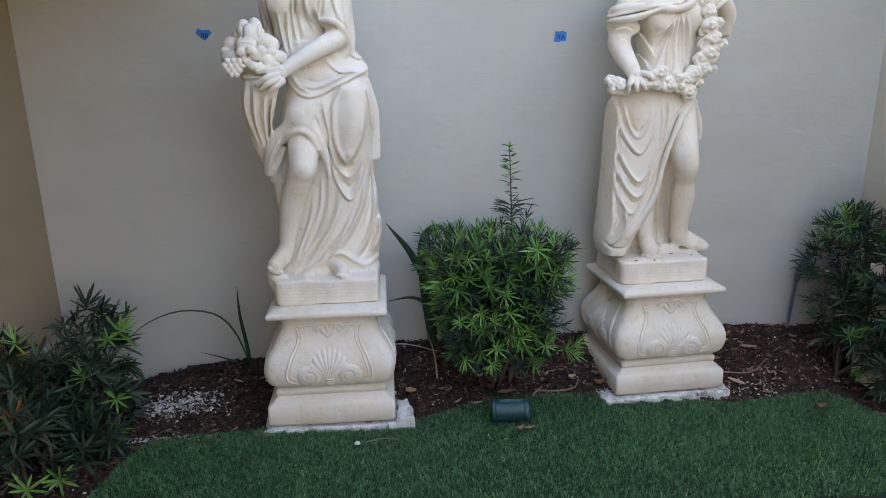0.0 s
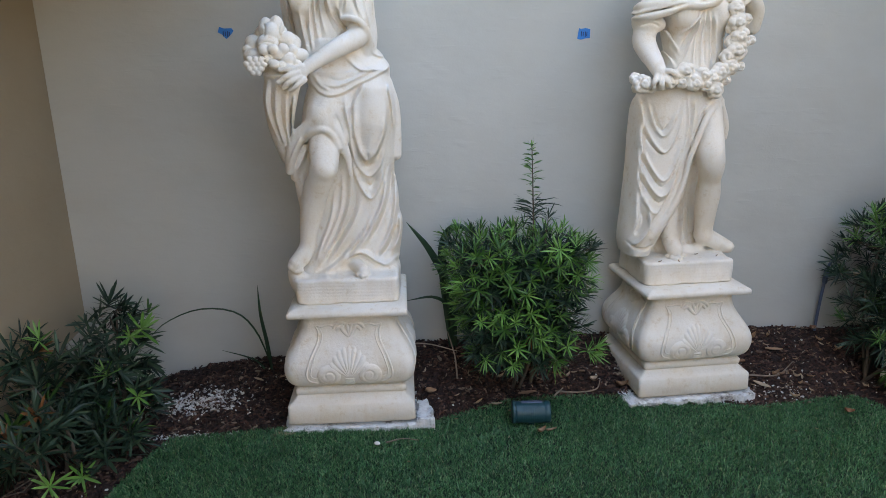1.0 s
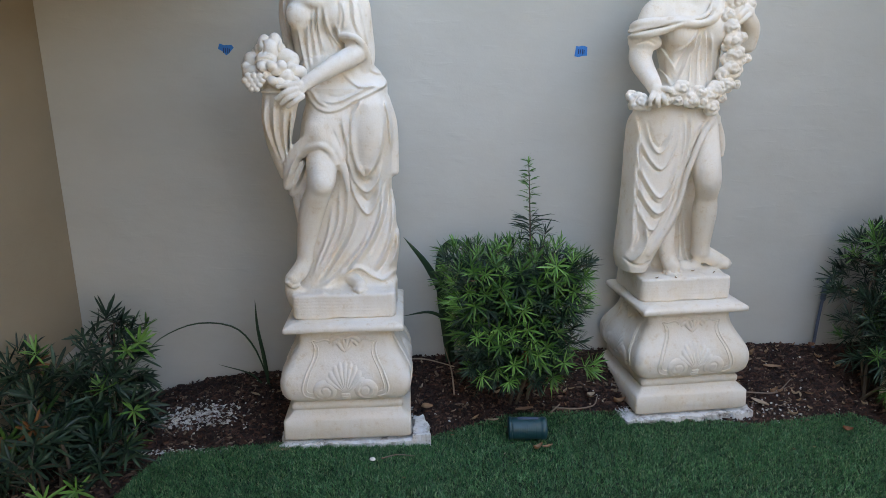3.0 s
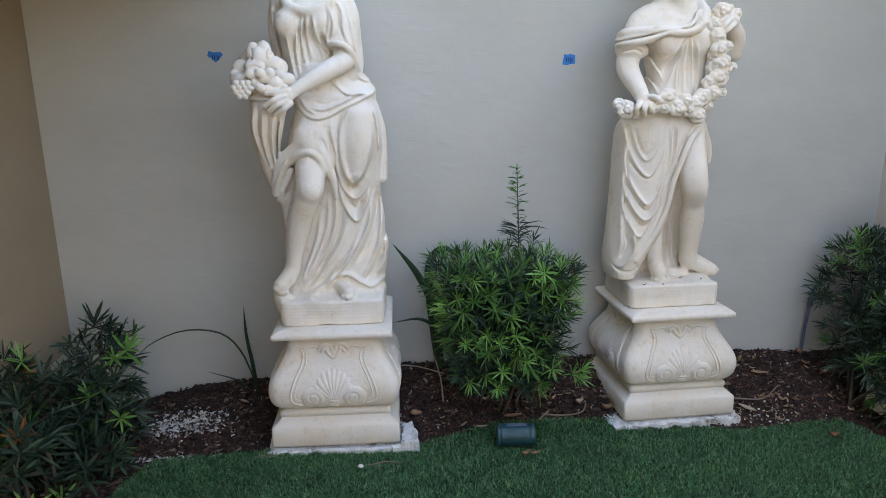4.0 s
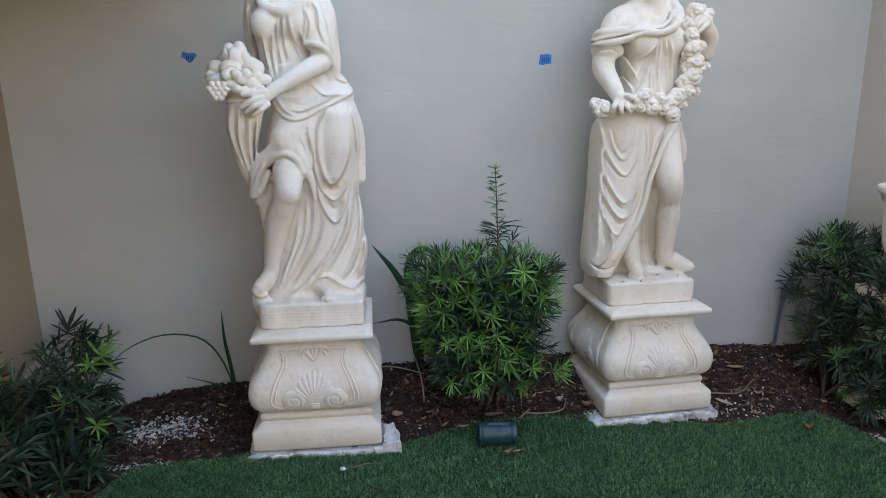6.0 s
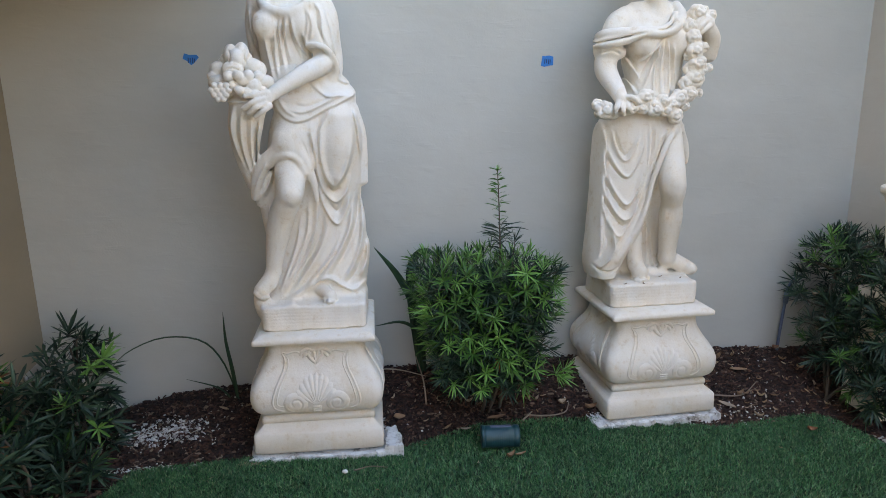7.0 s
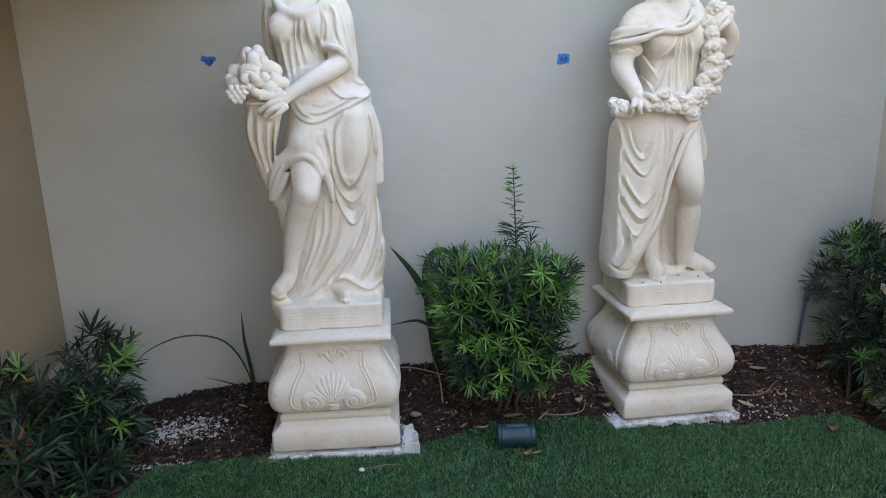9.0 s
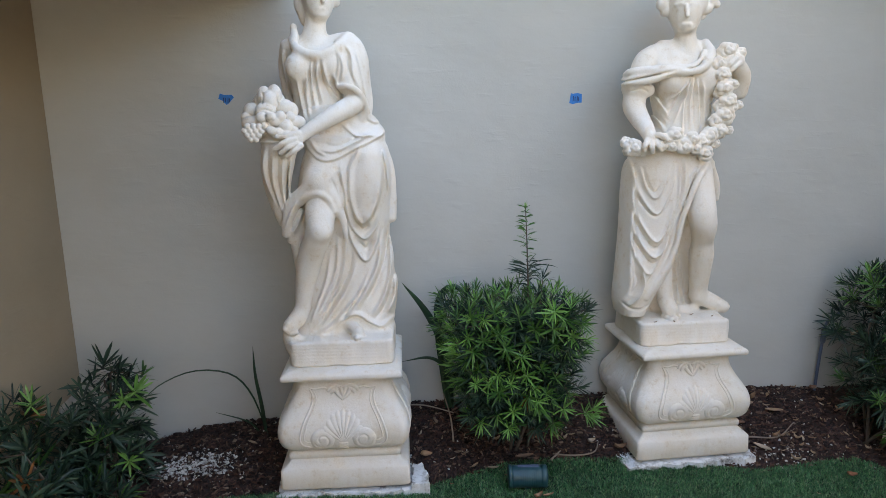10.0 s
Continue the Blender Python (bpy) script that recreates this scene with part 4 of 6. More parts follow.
    c.ball(0.010, (0.205, -0.065, 1.298), (0.041, 0.025, 0.033))
    c.limb(0.004, [(0.177, -0.085, 1.316, 0.013), (0.149, -0.100, 1.296, 0.013), (0.137, -0.095, 1.272, 0.010)])
    c.limb(0.004, [(0.191, -0.090, 1.301, 0.013), (0.158, -0.105, 1.276, 0.013), (0.146, -0.100, 1.257, 0.010)])
    c.limb(0.004, [(0.211, -0.085, 1.281, 0.013), (0.177, -0.100, 1.261, 0.013), (0.160, -0.095, 1.242, 0.010)])
    c.limb(0.012, [(-0.266, 0.000, 1.178, 0.031), (-0.235, -0.030, 1.185, 0.043), (-0.183, -0.020, 1.172, 0.031)])
    c.limb(0.010, [(-0.266, 0.020, 1.239, 0.021), (-0.268, -0.040, 1.246, 0.023), (-0.220, -0.075, 1.254, 0.021), (-0.155, -0.095, 1.257, 0.020), (-0.087, -0.105, 1.260, 0.017), (-0.022, -0.100, 1.254, 0.015)])
    c.limb(0.010, [(-0.275, 0.020, 1.199, 0.018), (-0.282, -0.040, 1.207, 0.020), (-0.236, -0.080, 1.210, 0.021), (-0.172, -0.100, 1.225, 0.020), (-0.112, -0.115, 1.248, 0.019), (-0.045, -0.115, 1.247, 0.020), (0.017, -0.105, 1.259, 0.022), (0.064, -0.080, 1.293, 0.025), (0.088, -0.050, 1.334, 0.024), (0.084, -0.010, 1.372, 0.023)])
    c.limb(0.008, [(-0.288, 0.000, 1.219, 0.013), (-0.265, -0.060, 1.226, 0.013), (-0.204, -0.090, 1.236, 0.012), (-0.136, -0.110, 1.256, 0.011)])
    c.limb(0.008, [(-0.080, -0.100, 1.267, 0.010), (-0.025, -0.105, 1.269, 0.012), (0.028, -0.090, 1.293, 0.013), (0.056, -0.060, 1.334, 0.013)])
    c.fold([(-0.321, 1.203), (-0.259, 1.219), (-0.170, 1.237), (-0.093, 1.255)], 0.0055, -0.0115, 0.0)
    c.fold([(-0.069, 1.258), (-0.012, 1.262), (0.031, 1.288), (0.047, 1.331)], 0.0055, -0.0099, 0.0)
    c.fold([(-0.281, 1.168), (-0.234, 1.177), (-0.186, 1.161)], 0.0055, -0.0099, 0.0)
    c.drape()
    c.bloom((-0.314, -0.120, 0.946), 0.026, 5)
    c.bloom((-0.289, -0.150, 0.922), 0.042, 6)
    c.bloom((-0.248, -0.140, 0.906), 0.029, 0)
    c.bloom((-0.303, -0.120, 0.906), 0.024, 1)
    c.bloom((-0.152, -0.165, 0.954), 0.031, 2)
    c.bloom((-0.106, -0.165, 0.973), 0.039, 3)
    c.bloom((-0.174, -0.170, 0.930), 0.029, 4)
    c.bloom((-0.119, -0.165, 0.929), 0.029, 5)
    c.bloom((-0.064, -0.170, 0.923), 0.037, 6)
    c.bloom((-0.027, -0.165, 0.956), 0.034, 0)
    c.bloom((-0.007, -0.160, 0.916), 0.032, 1)
    c.bloom((-0.074, -0.155, 0.947), 0.029, 2)
    c.bloom((0.042, -0.155, 0.889), 0.037, 3)
    c.bloom((0.026, -0.155, 0.944), 0.034, 4)
    c.bloom((0.061, -0.145, 0.968), 0.040, 5)
    c.bloom((0.097, -0.130, 0.931), 0.024, 6)
    c.bloom((0.113, -0.135, 0.986), 0.037, 0)
    c.bloom((0.171, -0.110, 0.987), 0.021, 1)
    c.bloom((0.099, -0.125, 1.031), 0.034, 2)
    c.bloom((0.140, -0.130, 1.053), 0.045, 3)
    c.bloom((0.178, -0.110, 1.089), 0.027, 4)
    c.bloom((0.150, -0.125, 1.114), 0.042, 5)
    c.bloom((0.221, -0.090, 1.098), 0.021, 6)
    c.bloom((0.119, -0.110, 1.095), 0.029, 0)
    c.bloom((0.135, -0.120, 1.173), 0.040, 1)
    c.bloom((0.185, -0.100, 1.188), 0.024, 2)
    c.bloom((0.116, -0.100, 1.150), 0.024, 3)
    c.bloom((0.126, -0.115, 1.232), 0.034, 4)
    c.bloom((0.107, -0.090, 1.209), 0.021, 5)
    c.bloom((0.113, -0.100, 1.282), 0.032, 6)
    c.bloom((0.151, -0.085, 1.336), 0.040, 0)
    c.bloom((0.232, -0.060, 1.327), 0.027, 1)
    c.bloom((0.132, -0.075, 1.317), 0.026, 2)
    c.bloom((0.196, -0.060, 1.347), 0.024, 3)
    c.limb(0.004, [(-0.296, -0.100, 0.930, 0.023), (-0.208, -0.130, 0.914, 0.025), (-0.106, -0.135, 0.942, 0.025), (0.015, -0.130, 0.928, 0.025), (0.095, -0.110, 0.966, 0.025), (0.151, -0.095, 1.052, 0.026), (0.157, -0.090, 1.164, 0.025), (0.147, -0.065, 1.288, 0.023)])
    c.drape()
    c.limb(0.020, [(-0.006, 0.000, 1.357, 0.054), (-0.012, -0.010, 1.422, 0.046), (-0.010, 0.000, 1.479, 0.051)])
    c.ball(0.015, (-0.026, -0.030, 1.531), (0.071, 0.085, 0.087))
    c.ball(0.020, (-0.028, -0.040, 1.484), (0.064, 0.066, 0.071))
    c.ball(0.020, (-0.005, 0.020, 1.557), (0.098, 0.095, 0.093))
    c.limb(0.010, [(-0.059, -0.108, 1.525, 0.007), (-0.056, -0.119, 1.482, 0.010)])
    c.limb(0.008, [(-0.060, -0.092, 1.450, 0.005), (-0.049, -0.101, 1.449, 0.006), (-0.034, -0.102, 1.448, 0.005)])
    c.limb(0.008, [(-0.090, -0.068, 1.531, 0.008), (-0.071, -0.090, 1.535, 0.008)])
    c.limb(0.008, [(-0.038, -0.106, 1.532, 0.008), (-0.005, -0.103, 1.526, 0.008)])
    c.ball(0.008, (-0.073, -0.078, 1.513), (0.013, 0.010, 0.008))
    c.ball(0.008, (-0.024, -0.100, 1.510), (0.012, 0.010, 0.007))
    c.ball(0.020, (-0.039, -0.076, 1.435), (0.030, 0.024, 0.020))
    c.ball(0.006, (-0.104, 0.000, 1.516), (0.026, 0.026, 0.026))
    c.ball(0.006, (-0.121, 0.000, 1.545), (0.028, 0.029, 0.028))
    c.ball(0.006, (-0.101, 0.000, 1.579), (0.031, 0.031, 0.031))
    c.ball(0.006, (-0.072, 0.010, 1.493), (0.018, 0.018, 0.018))
    c.ball(0.006, (0.085, 0.000, 1.530), (0.031, 0.031, 0.031))
    c.ball(0.006, (0.104, 0.000, 1.558), (0.031, 0.031, 0.031))
    c.ball(0.006, (0.071, 0.000, 1.583), (0.033, 0.034, 0.033))
    c.ball(0.006, (0.132, 0.000, 1.544), (0.018, 0.018, 0.018))
    c.ball(0.006, (0.078, 0.020, 1.498), (0.018, 0.018, 0.018))
    c.ball(0.006, (-0.072, -0.050, 1.604), (0.033, 0.034, 0.033))
    c.ball(0.006, (-0.008, -0.050, 1.609), (0.033, 0.034, 0.033))


def build_statue(sculpt, m, label):
    c = Clay((-0.42, -0.34, -0.01), (0.42, 0.24, 1.72), 0.0036)
    sculpt(c)
    ob = c.skin("statue", M_stone)
    ob.matrix_world = m
    tagged(ob, label, "statue", "garden statues")


L_BASE, R_BASE = 0.030, -0.007
PED_H = 0.523
build_statue(sculpt_fruit_bearer, pose(-0.150, 3.040, L_BASE + PED_H, 0, 0, -1.0), "cream cast-stone draped statue holding a fruit-filled cornucopia")
build_statue(sculpt_garland_bearer, pose(1.440, 3.168, R_BASE + PED_H, 0, 0, 1.0), "cream cast-stone draped statue holding a garland of roses")


# ---- pedestals ----
BODY_Z = [0.165, 0.172, 0.186, 0.210, 0.245, 0.278, 0.308, 0.34, 0.375, 0.41, 0.445, 0.468, 0.476]
BODY_W = [0.222, 0.240, 0.262, 0.274, 0.281, 0.280, 0.271, 0.253, 0.230, 0.212, 0.203, 0.203, 0.212]


def body_w(z):
    return float(np.interp(z, BODY_Z, BODY_W))


def square_loft(bm, levels, r=0.03, seg=5, side=8):
    """Rounded squares, (z, half width) by (z, half width), skinned into a closed form."""
    rings = []
    for z, w in levels:
        ring = []
        rr = min(r, w * 0.4)
        for q in range(4):
            a0 = q * math.pi / 2
            for i in range(seg + 1):
                a = a0 + math.pi / 2 * i / seg
                cx = (w - rr) * (1 if q in (0, 3) else -1)
                cy = (w - rr) * (1 if q in (0, 1) else -1)
                ring.append((cx + rr * math.cos(a), cy + rr * math.sin(a)))
            nx = [(w - rr) * (1 if (q + 1) % 4 in (0, 3) else -1), (w - rr) * (1 if (q + 1) % 4 in (0, 1) else -1)]
            end = (nx[0] + rr * math.cos(a0 + math.pi / 2), nx[1] + rr * math.sin(a0 + math.pi / 2))
            beg = ring[-1]
            for i in range(1, side):
                ring.append((beg[0] + (end[0] - beg[0]) * i / side, beg[1] + (end[1] - beg[1]) * i / side))
        rings.append([bm.verts.new((x, y, z)) for x, y in ring])
    for a, b in zip(rings, rings[1:]):
        n = len(a)
        for i in range(n):
            bm.faces.new((a[i], a[(i + 1) % n], b[(i + 1) % n], b[i]))
    bm.faces.new(list(reversed(rings[0])))
    bm.faces.new(rings[-1])


def on_face(x, z, out=0.0):
    return (x, -body_w(z) - out, z)


def carve(lines, r, n=22):
    verts, faces = [], []
    for pts in lines:
        line = smooth_line(pts, n)
        P = [on_face(x, z, 0.0005) for x, z in line]
        tube_data(P, [r * (0.6 + 0.4 * math.sin(math.pi * min(max(i / (n - 1), 0.05), 0.95))) for i in range(n)], 6, verts, faces)
    return verts, faces


def scroll_disc(cx, cz, R, way, na=48, nr=15):
    """A low boss with a spiral groove, lying on the body's face."""
    V, Fc = [on_face(cx, cz, 0.009)], []
    for j in range(1, nr + 1):
        u = j / nr
        for i in range(na):
            a = 2 * math.pi * i / na
            w = (u * 2.1 - i / na) % 1.0
            groove = math.exp(-((min(w, 1 - w) / 0.13) ** 2)) * (1 if 0.2 < u < 0.72 else 0)
            x = cx + way * R * u * math.cos(a + 2.6)
            V.append(on_face(x, cz + R * u * math.sin(a + 2.6), 0.009 * (1 - u ** 5) - 0.005 * groove - (0.002 if j == nr else 0)))
    for i in range(na):
        k = (i + 1) % na
        Fc.append((0, 1 + i, 1 + k) if way < 0 else (0, 1 + k, 1 + i))
        for j in range(nr - 1):
            p, q = 1 + j * na, 1 + (j + 1) * na
            Fc.append((p + i, q + i, q + k, p + k) if way < 0 else (p + k, q + k, q + i, p + i))
    return V, Fc


def shell_fan(na=91, nr=9):
    """A scalloped fan lying on the body's face."""
    V, Fc = [], []
    for j in range(nr):
        u = j / (nr - 1)
        for i in range(na):
            a = radians(-68 + 136 * i / (na - 1))
            lobe = abs(math.sin(9 * math.pi * (i / (na - 1))))
            r = (0.012 + u * (0.102 + 0.012 * lobe * u))
            x, z = r * math.sin(a) * 0.78, 0.222 + r * math.cos(a) * 1.12
            lift = (0.0025 + 0.0045 * lobe * (0.3 + 0.7 * u)) * (1 if j < nr - 1 else -0.3)
            if i in (0, na - 1):
                lift = -0.003
            V.append(on_face(x, z, lift))
    for j in range(nr - 1):
        for i in range(na - 1):
            a = j * na + i
            Fc.append((a, a + 1, a + na + 1, a + na))
    return V, Fc


def build_pedestal(m, label):
    ped = new("pedestal")
    bm = bmesh.new()
    square_loft(bm, [(0.0, 0.258), (0.009, 0.258), (0.011, 0.272), (0.016, 0.276), (0.092, 0.274), (0.099, 0.269), (0.103, 0.262), (0.110, 0.252), (0.120, 0.243), (0.130, 0.236), (0.133, 0.233), (0.135, 0.240), (0.155, 0.241), (0.160, 0.237), (0.166, 0.228)], 0.012)
    part("plinth", bm, M_stone, ped, smooth=True)
    bm = bmesh.new()
    zz = np.linspace(0.165, 0.476, 36)
    zs = np.array([(z, body_w(z)) for z in zz])
    zs[1:-1, 1] = (zs[:-2, 1] + 2 * zs[1:-1, 1] + zs[2:, 1]) / 4
    square_loft(bm, zs.tolist(), 0.045, 6)
    body = part("body", bm, M_stone, ped, smooth=True)
    bm = bmesh.new()
    square_loft(bm, [(0.472, 0.208), (0.477, 0.222), (0.483, 0.236), (0.487, 0.240), (0.488, 0.251), (0.492, 0.2545), (0.506, 0.2545), (0.511, 0.251), (0.516, 0.243), (0.5225, 0.226), (0.523, 0.05)], 0.008)
    part("cap", bm, M_stone, ped, smooth=True)
    for q in range(4):
        turn = pose(0, 0, 0, 0, 0, 90 * q)
        made = []
        made.append(raw("shell", *shell_fan(), M_stone, body, True))
        for s in (-1, 1):
            v, f = scroll_disc(s * 0.088, 0.236, 0.052, s)
            made.append(raw("scroll", v, f, M_stone, body, True))
        v, f = carve([[(s * 0.135, 0.200), (s * 0.172, 0.215), (s * 0.182, 0.25), (s * 0.165, 0.31), (s * 0.135, 0.37), (s * 0.130, 0.41), (s * 0.142, 0.438)] for s in (-1, 1)], 0.0052, 30)
        v2, f2 = carve([[(s * 0.142, 0.440), (s * 0.115, 0.434), (s * 0.085, 0.440), (s * 0.05, 0.432), (s * 0.02, 0.445), (0, 0.441)] for s in (-1, 1)], 0.0052, 30)
        f += [tuple(i + len(v) for i in t) for t in f2]
        v3, f3 = carve([[(s * 0.122, 0.222), (s * 0.158, 0.232), (s * 0.164, 0.255), (s * 0.148, 0.312), (s * 0.119, 0.37), (s * 0.114, 0.402), (s * 0.122, 0.424)] for s in (-1, 1)], 0.0035, 30)
        f += [tuple(i + len(v) + len(v2) for i in t) for t in f3]
        made.append(raw("panel_moulding", v + v2 + v3, f, M_stone, body, True))
        v, f = carve([[(s * 0.022, 0.448), (s * 0.030, 0.428), (s * 0.014, 0.405), (0, 0.392)] for s in (-1, 1)] + [[(-0.01, 0.44), (0.0, 0.415), (0.0, 0.396)], [(0.014, 0.445), (0.008, 0.42), (0.002, 0.4)]] + [[(s * 0.012, 0.440), (s * 0.034, 0.448), (s * 0.056, 0.438), (s * 0.066, 0.424)] for s in (-1, 1)] + [[(s * 0.02, 0.43), (s * 0.04, 0.428), (s * 0.052, 0.414)] for s in (-1, 1)], 0.0095, 14)
        made.append(raw("leaf_drop", v, f, M_stone, body, True))
        bm = bmesh.new()
        for z in (0.206, 0.218, 0.195):
            w = body_w(z)
            box(bm, (-0.019, -w - 0.006, z - 0.004), (0.019, -w + 0.02, z + 0.004), 0.003)
        made.append(part("clasp", bm, M_stone, body, smooth=True))
        for o in made:
            o.matrix_local = turn
    ped.matrix_world = m
    tagged(ped, label, "pedestal", "statue pedestals")
    return ped


build_pedestal(pose(-0.150, 3.040, L_BASE, 0, 0, -2.2), "cream cast-stone pedestal with carved shell and scrolls")
build_pedestal(pose(1.440, 3.168, R_BASE, 0, 0, 1.6), "cream cast-stone pedestal standing on a whitewashed pad")


def rough_slab(name, outline, z0, z1, material, label, seed):
    rng = random.Random(seed)
    pts = []
    for a, b in zip(outline, outline[1:] + outline[:1]):
        n = max(2, int(math.dist(a, b) / 0.025))
        for i in range(n):
            t = i / n
            pts.append((a[0] + (b[0] - a[0]) * t + rng.uniform(-0.012, 0.012), a[1] + (b[1] - a[1]) * t + rng.uniform(-0.012, 0.012)))
    bm = bmesh.new()
    lo = [bm.verts.new((x, y, z0)) for x, y in pts]
    mid = [bm.verts.new((x, y, z1 - 0.008 + rng.uniform(-0.003, 0.003))) for x, y in pts]
    cx, cy = sum(p[0] for p in pts) / len(pts), sum(p[1] for p in pts) / len(pts)
    top = [bm.verts.new((x + (cx - x) * 0.04, y + (cy - y) * 0.04, z1 + rng.uniform(-0.010, 0.0))) for x, y in pts]
    n = len(pts)
    for r1, r2 in ((lo, mid), (mid, top)):
        for i in range(n):
            bm.faces.new((r1[i], r1[(i + 1) % n], r2[(i + 1) % n], r2[i]))
    bm.faces.new(top)
    bm.faces.new(list(reversed(lo)))
    return tagged(part(name, bm, material), label, "concrete pad")


rough_slab("concrete_pad", [(-0.450, 2.760), (0.120, 2.740), (0.15, 3.31), (-0.44, 3.33)], -0.05, L_BASE, M_pad, "rough whitewashed concrete pad under a pedestal", 1)
rough_slab("concrete_pad", [(1.11, 2.862), (1.755, 2.880), (1.74, 3.445), (1.12, 3.44)], -0.09, R_BASE, M_pad, "rough whitewashed concrete pad under a pedestal", 2)
rough_slab("concrete_chunk", [(0.125, 2.74), (0.195, 2.745), (0.175, 2.92), (0.13, 2.92)], -0.03, 0.055, M_pad, "white chunk of concrete beside the pedestal", 3)
rough_slab("broken_tile", [(-0.50, 2.755), (-0.40, 2.725), (-0.41, 2.79), (-0.47, 2.83)], -0.01, 0.018, M_clay, "pinkish broken tile wedged under the pad", 4)


# ---- planting ----
def leaf_strips(rng, centre, axis, n, length, width, spread, droop, out):
    """A whorl of n narrow leaves round axis; adds to out (verts, faces)."""
    V, Fc = out
    axis = axis / np.linalg.norm(axis)
    side = np.cross(axis, rng.normal(size=3))
    side /= np.linalg.norm(side)
    other = np.cross(axis, side)
    for i in range(n):
        a = 2.399 * i + rng.uniform(-0.3, 0.3)
        el = spread * (0.35 + 0.65 * (i / n)) + rng.uniform(-0.15, 0.15)
        rad = np.cos(a) * side + np.sin(a) * other
        d = np.cos(el) * axis + np.sin(el) * rad
        ln = length * rng.uniform(0.7, 1.1)
        w = width * rng.uniform(0.8, 1.15)
        cr = np.cross(d, axis)
        cr /= max(np.linalg.norm(cr), 1e-6)
        up = np.cross(cr, d)
        c0 = centre - axis * length * 0.35 * (i / n)
        down = np.array([0, 0, -droop * ln])
        k = len(V)
        p1, p2 = c0 + d * ln * 0.4 + down * 0.15, c0 + d * ln * 0.8 + down * 0.6
        p3 = c0 + d * ln + down
        V.extend((c0 - cr * w * 0.2, c0 + cr * w * 0.2, p1 - cr * w * 0.5, p1 - up * w * 0.12, p1 + cr * w * 0.5, p2 - cr * w * 0.38, p2 - up * w * 0.1, p2 + cr * w * 0.38, p3))
        Fc.extend(((k, k + 3, k + 2), (k, k + 1, k + 3), (k + 1, k + 4, k + 3), (k + 2, k + 3, k + 6, k + 5), (k + 3, k + 4, k + 7, k + 6), (k + 5, k + 6, k + 8), (k + 6, k + 7, k + 8)))


def build_shrub(name, root, lobes, count, label, seed, leaf=0.062, width=0.0075, fresh=0.12, mid=0.36, whorl=(18, 27), dead=0, stems=7, shoot=None, extra=(), box=None):
    """lobes: centre and half sizes of the rounded masses that make up the crown."""
    rng = np.random.default_rng(seed)
    shrub = new(name)
    kinds = {"old": ([], []), "mid": ([], []), "new": ([], []), "dead": ([], [])}
    heads = []
    vol = np.array([h[0] * h[1] + h[1] * h[2] + h[0] * h[2] for _, h in lobes])
    for _ in range(count):
        c, h = lobes[rng.choice(len(lobes), p=vol / vol.sum())]
        d = rng.normal(size=3)
        d /= (np.abs(d) ** 7).sum() ** (1 / 7)
        depth = 1 - 0.62 * rng.uniform(0, 1) ** 2.0
        p = np.array(c) + d * np.array(h) * depth
        floor = float(ground_z(p[0], p[1])) + 0.03
        if p[2] < floor or p[1] > WALL_Y - 0.03 or p[0] < LEFT_X + 0.03 or p[0] > RIGHT_X - 0.03:
            continue
        axis = d / np.linalg.norm(d) * 0.7 + np.array([0, -0.1, 0.5]) + rng.normal(size=3) * 0.25
        u = rng.uniform()
        # inner whorls always take the dark leaves, which paints shade inside the crown
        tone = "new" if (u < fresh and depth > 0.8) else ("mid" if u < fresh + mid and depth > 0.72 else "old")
        heads.append((p, axis, depth, tone))
    if box is not None:
        # clipped crown: spaced whorls on the flat sides, darker ones set back behind them as painted shade
        c, h, gap = np.array(box[0]), np.array(box[1]), box[2]
        area = np.array([h[1] * h[2], h[1] * h[2], 0.1 * h[0] * h[2], h[0] * h[2], h[0] * h[1] * 0.05, h[0] * h[1]])
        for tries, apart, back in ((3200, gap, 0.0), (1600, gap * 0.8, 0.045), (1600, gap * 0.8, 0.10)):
            kept = []
            for _ in range(tries):
                k = int(rng.choice(6, p=area / area.sum()))
                n = np.zeros(3)
                n[k // 2] = (1, -1)[k % 2] if k < 2 else ((1, -1)[k % 2] if k < 4 else (-1, 1)[k % 2])
                q = rng.uniform(-1, 1, 3)
                q[k // 2] = n[k // 2]
                q *= (1.0 / (np.abs(q) ** 9).sum() ** (1 / 9))
                soft = np.sign(q) * np.abs(q) ** 3
                n = n + 0.7 * soft
                p = c + q * h * np.array([0.82 + 0.18 * q[2], 1, 1]) + rng.normal(size=3) * 0.014 - n * (back * rng.uniform(0.5, 1.3))
                if p[2] < float(ground_z(p[0], p[1])) + 0.04 or p[1] > WALL_Y - 0.05:
                    continue
                if any(np.linalg.norm(p - o) < apart for o in kept):
                    continue
                kept.append(p)
                u = rng.uniform() - 0.12 * q[2]
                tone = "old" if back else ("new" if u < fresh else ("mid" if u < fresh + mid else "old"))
                heads.append((p, n / np.linalg.norm(n) + np.array([0, -0.05, 0.45]) + rng.normal(size=3) * 0.22, 1.0, tone))
    for p, axis, tone in extra:
        heads.append((np.array(p), np.array(axis, float), 1.0, tone))
    for p, axis, depth, tone in heads:
        s = rng.uniform(0.75, 1.15)
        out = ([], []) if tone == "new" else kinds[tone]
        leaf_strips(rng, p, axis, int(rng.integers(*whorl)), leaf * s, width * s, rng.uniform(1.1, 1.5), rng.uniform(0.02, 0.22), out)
        if tone == "new":
            raw("leaf_whorl", [tuple(x) for x in out[0]], out[1], M_leaf_new, shrub, False, "bright fresh green leaf whorl")
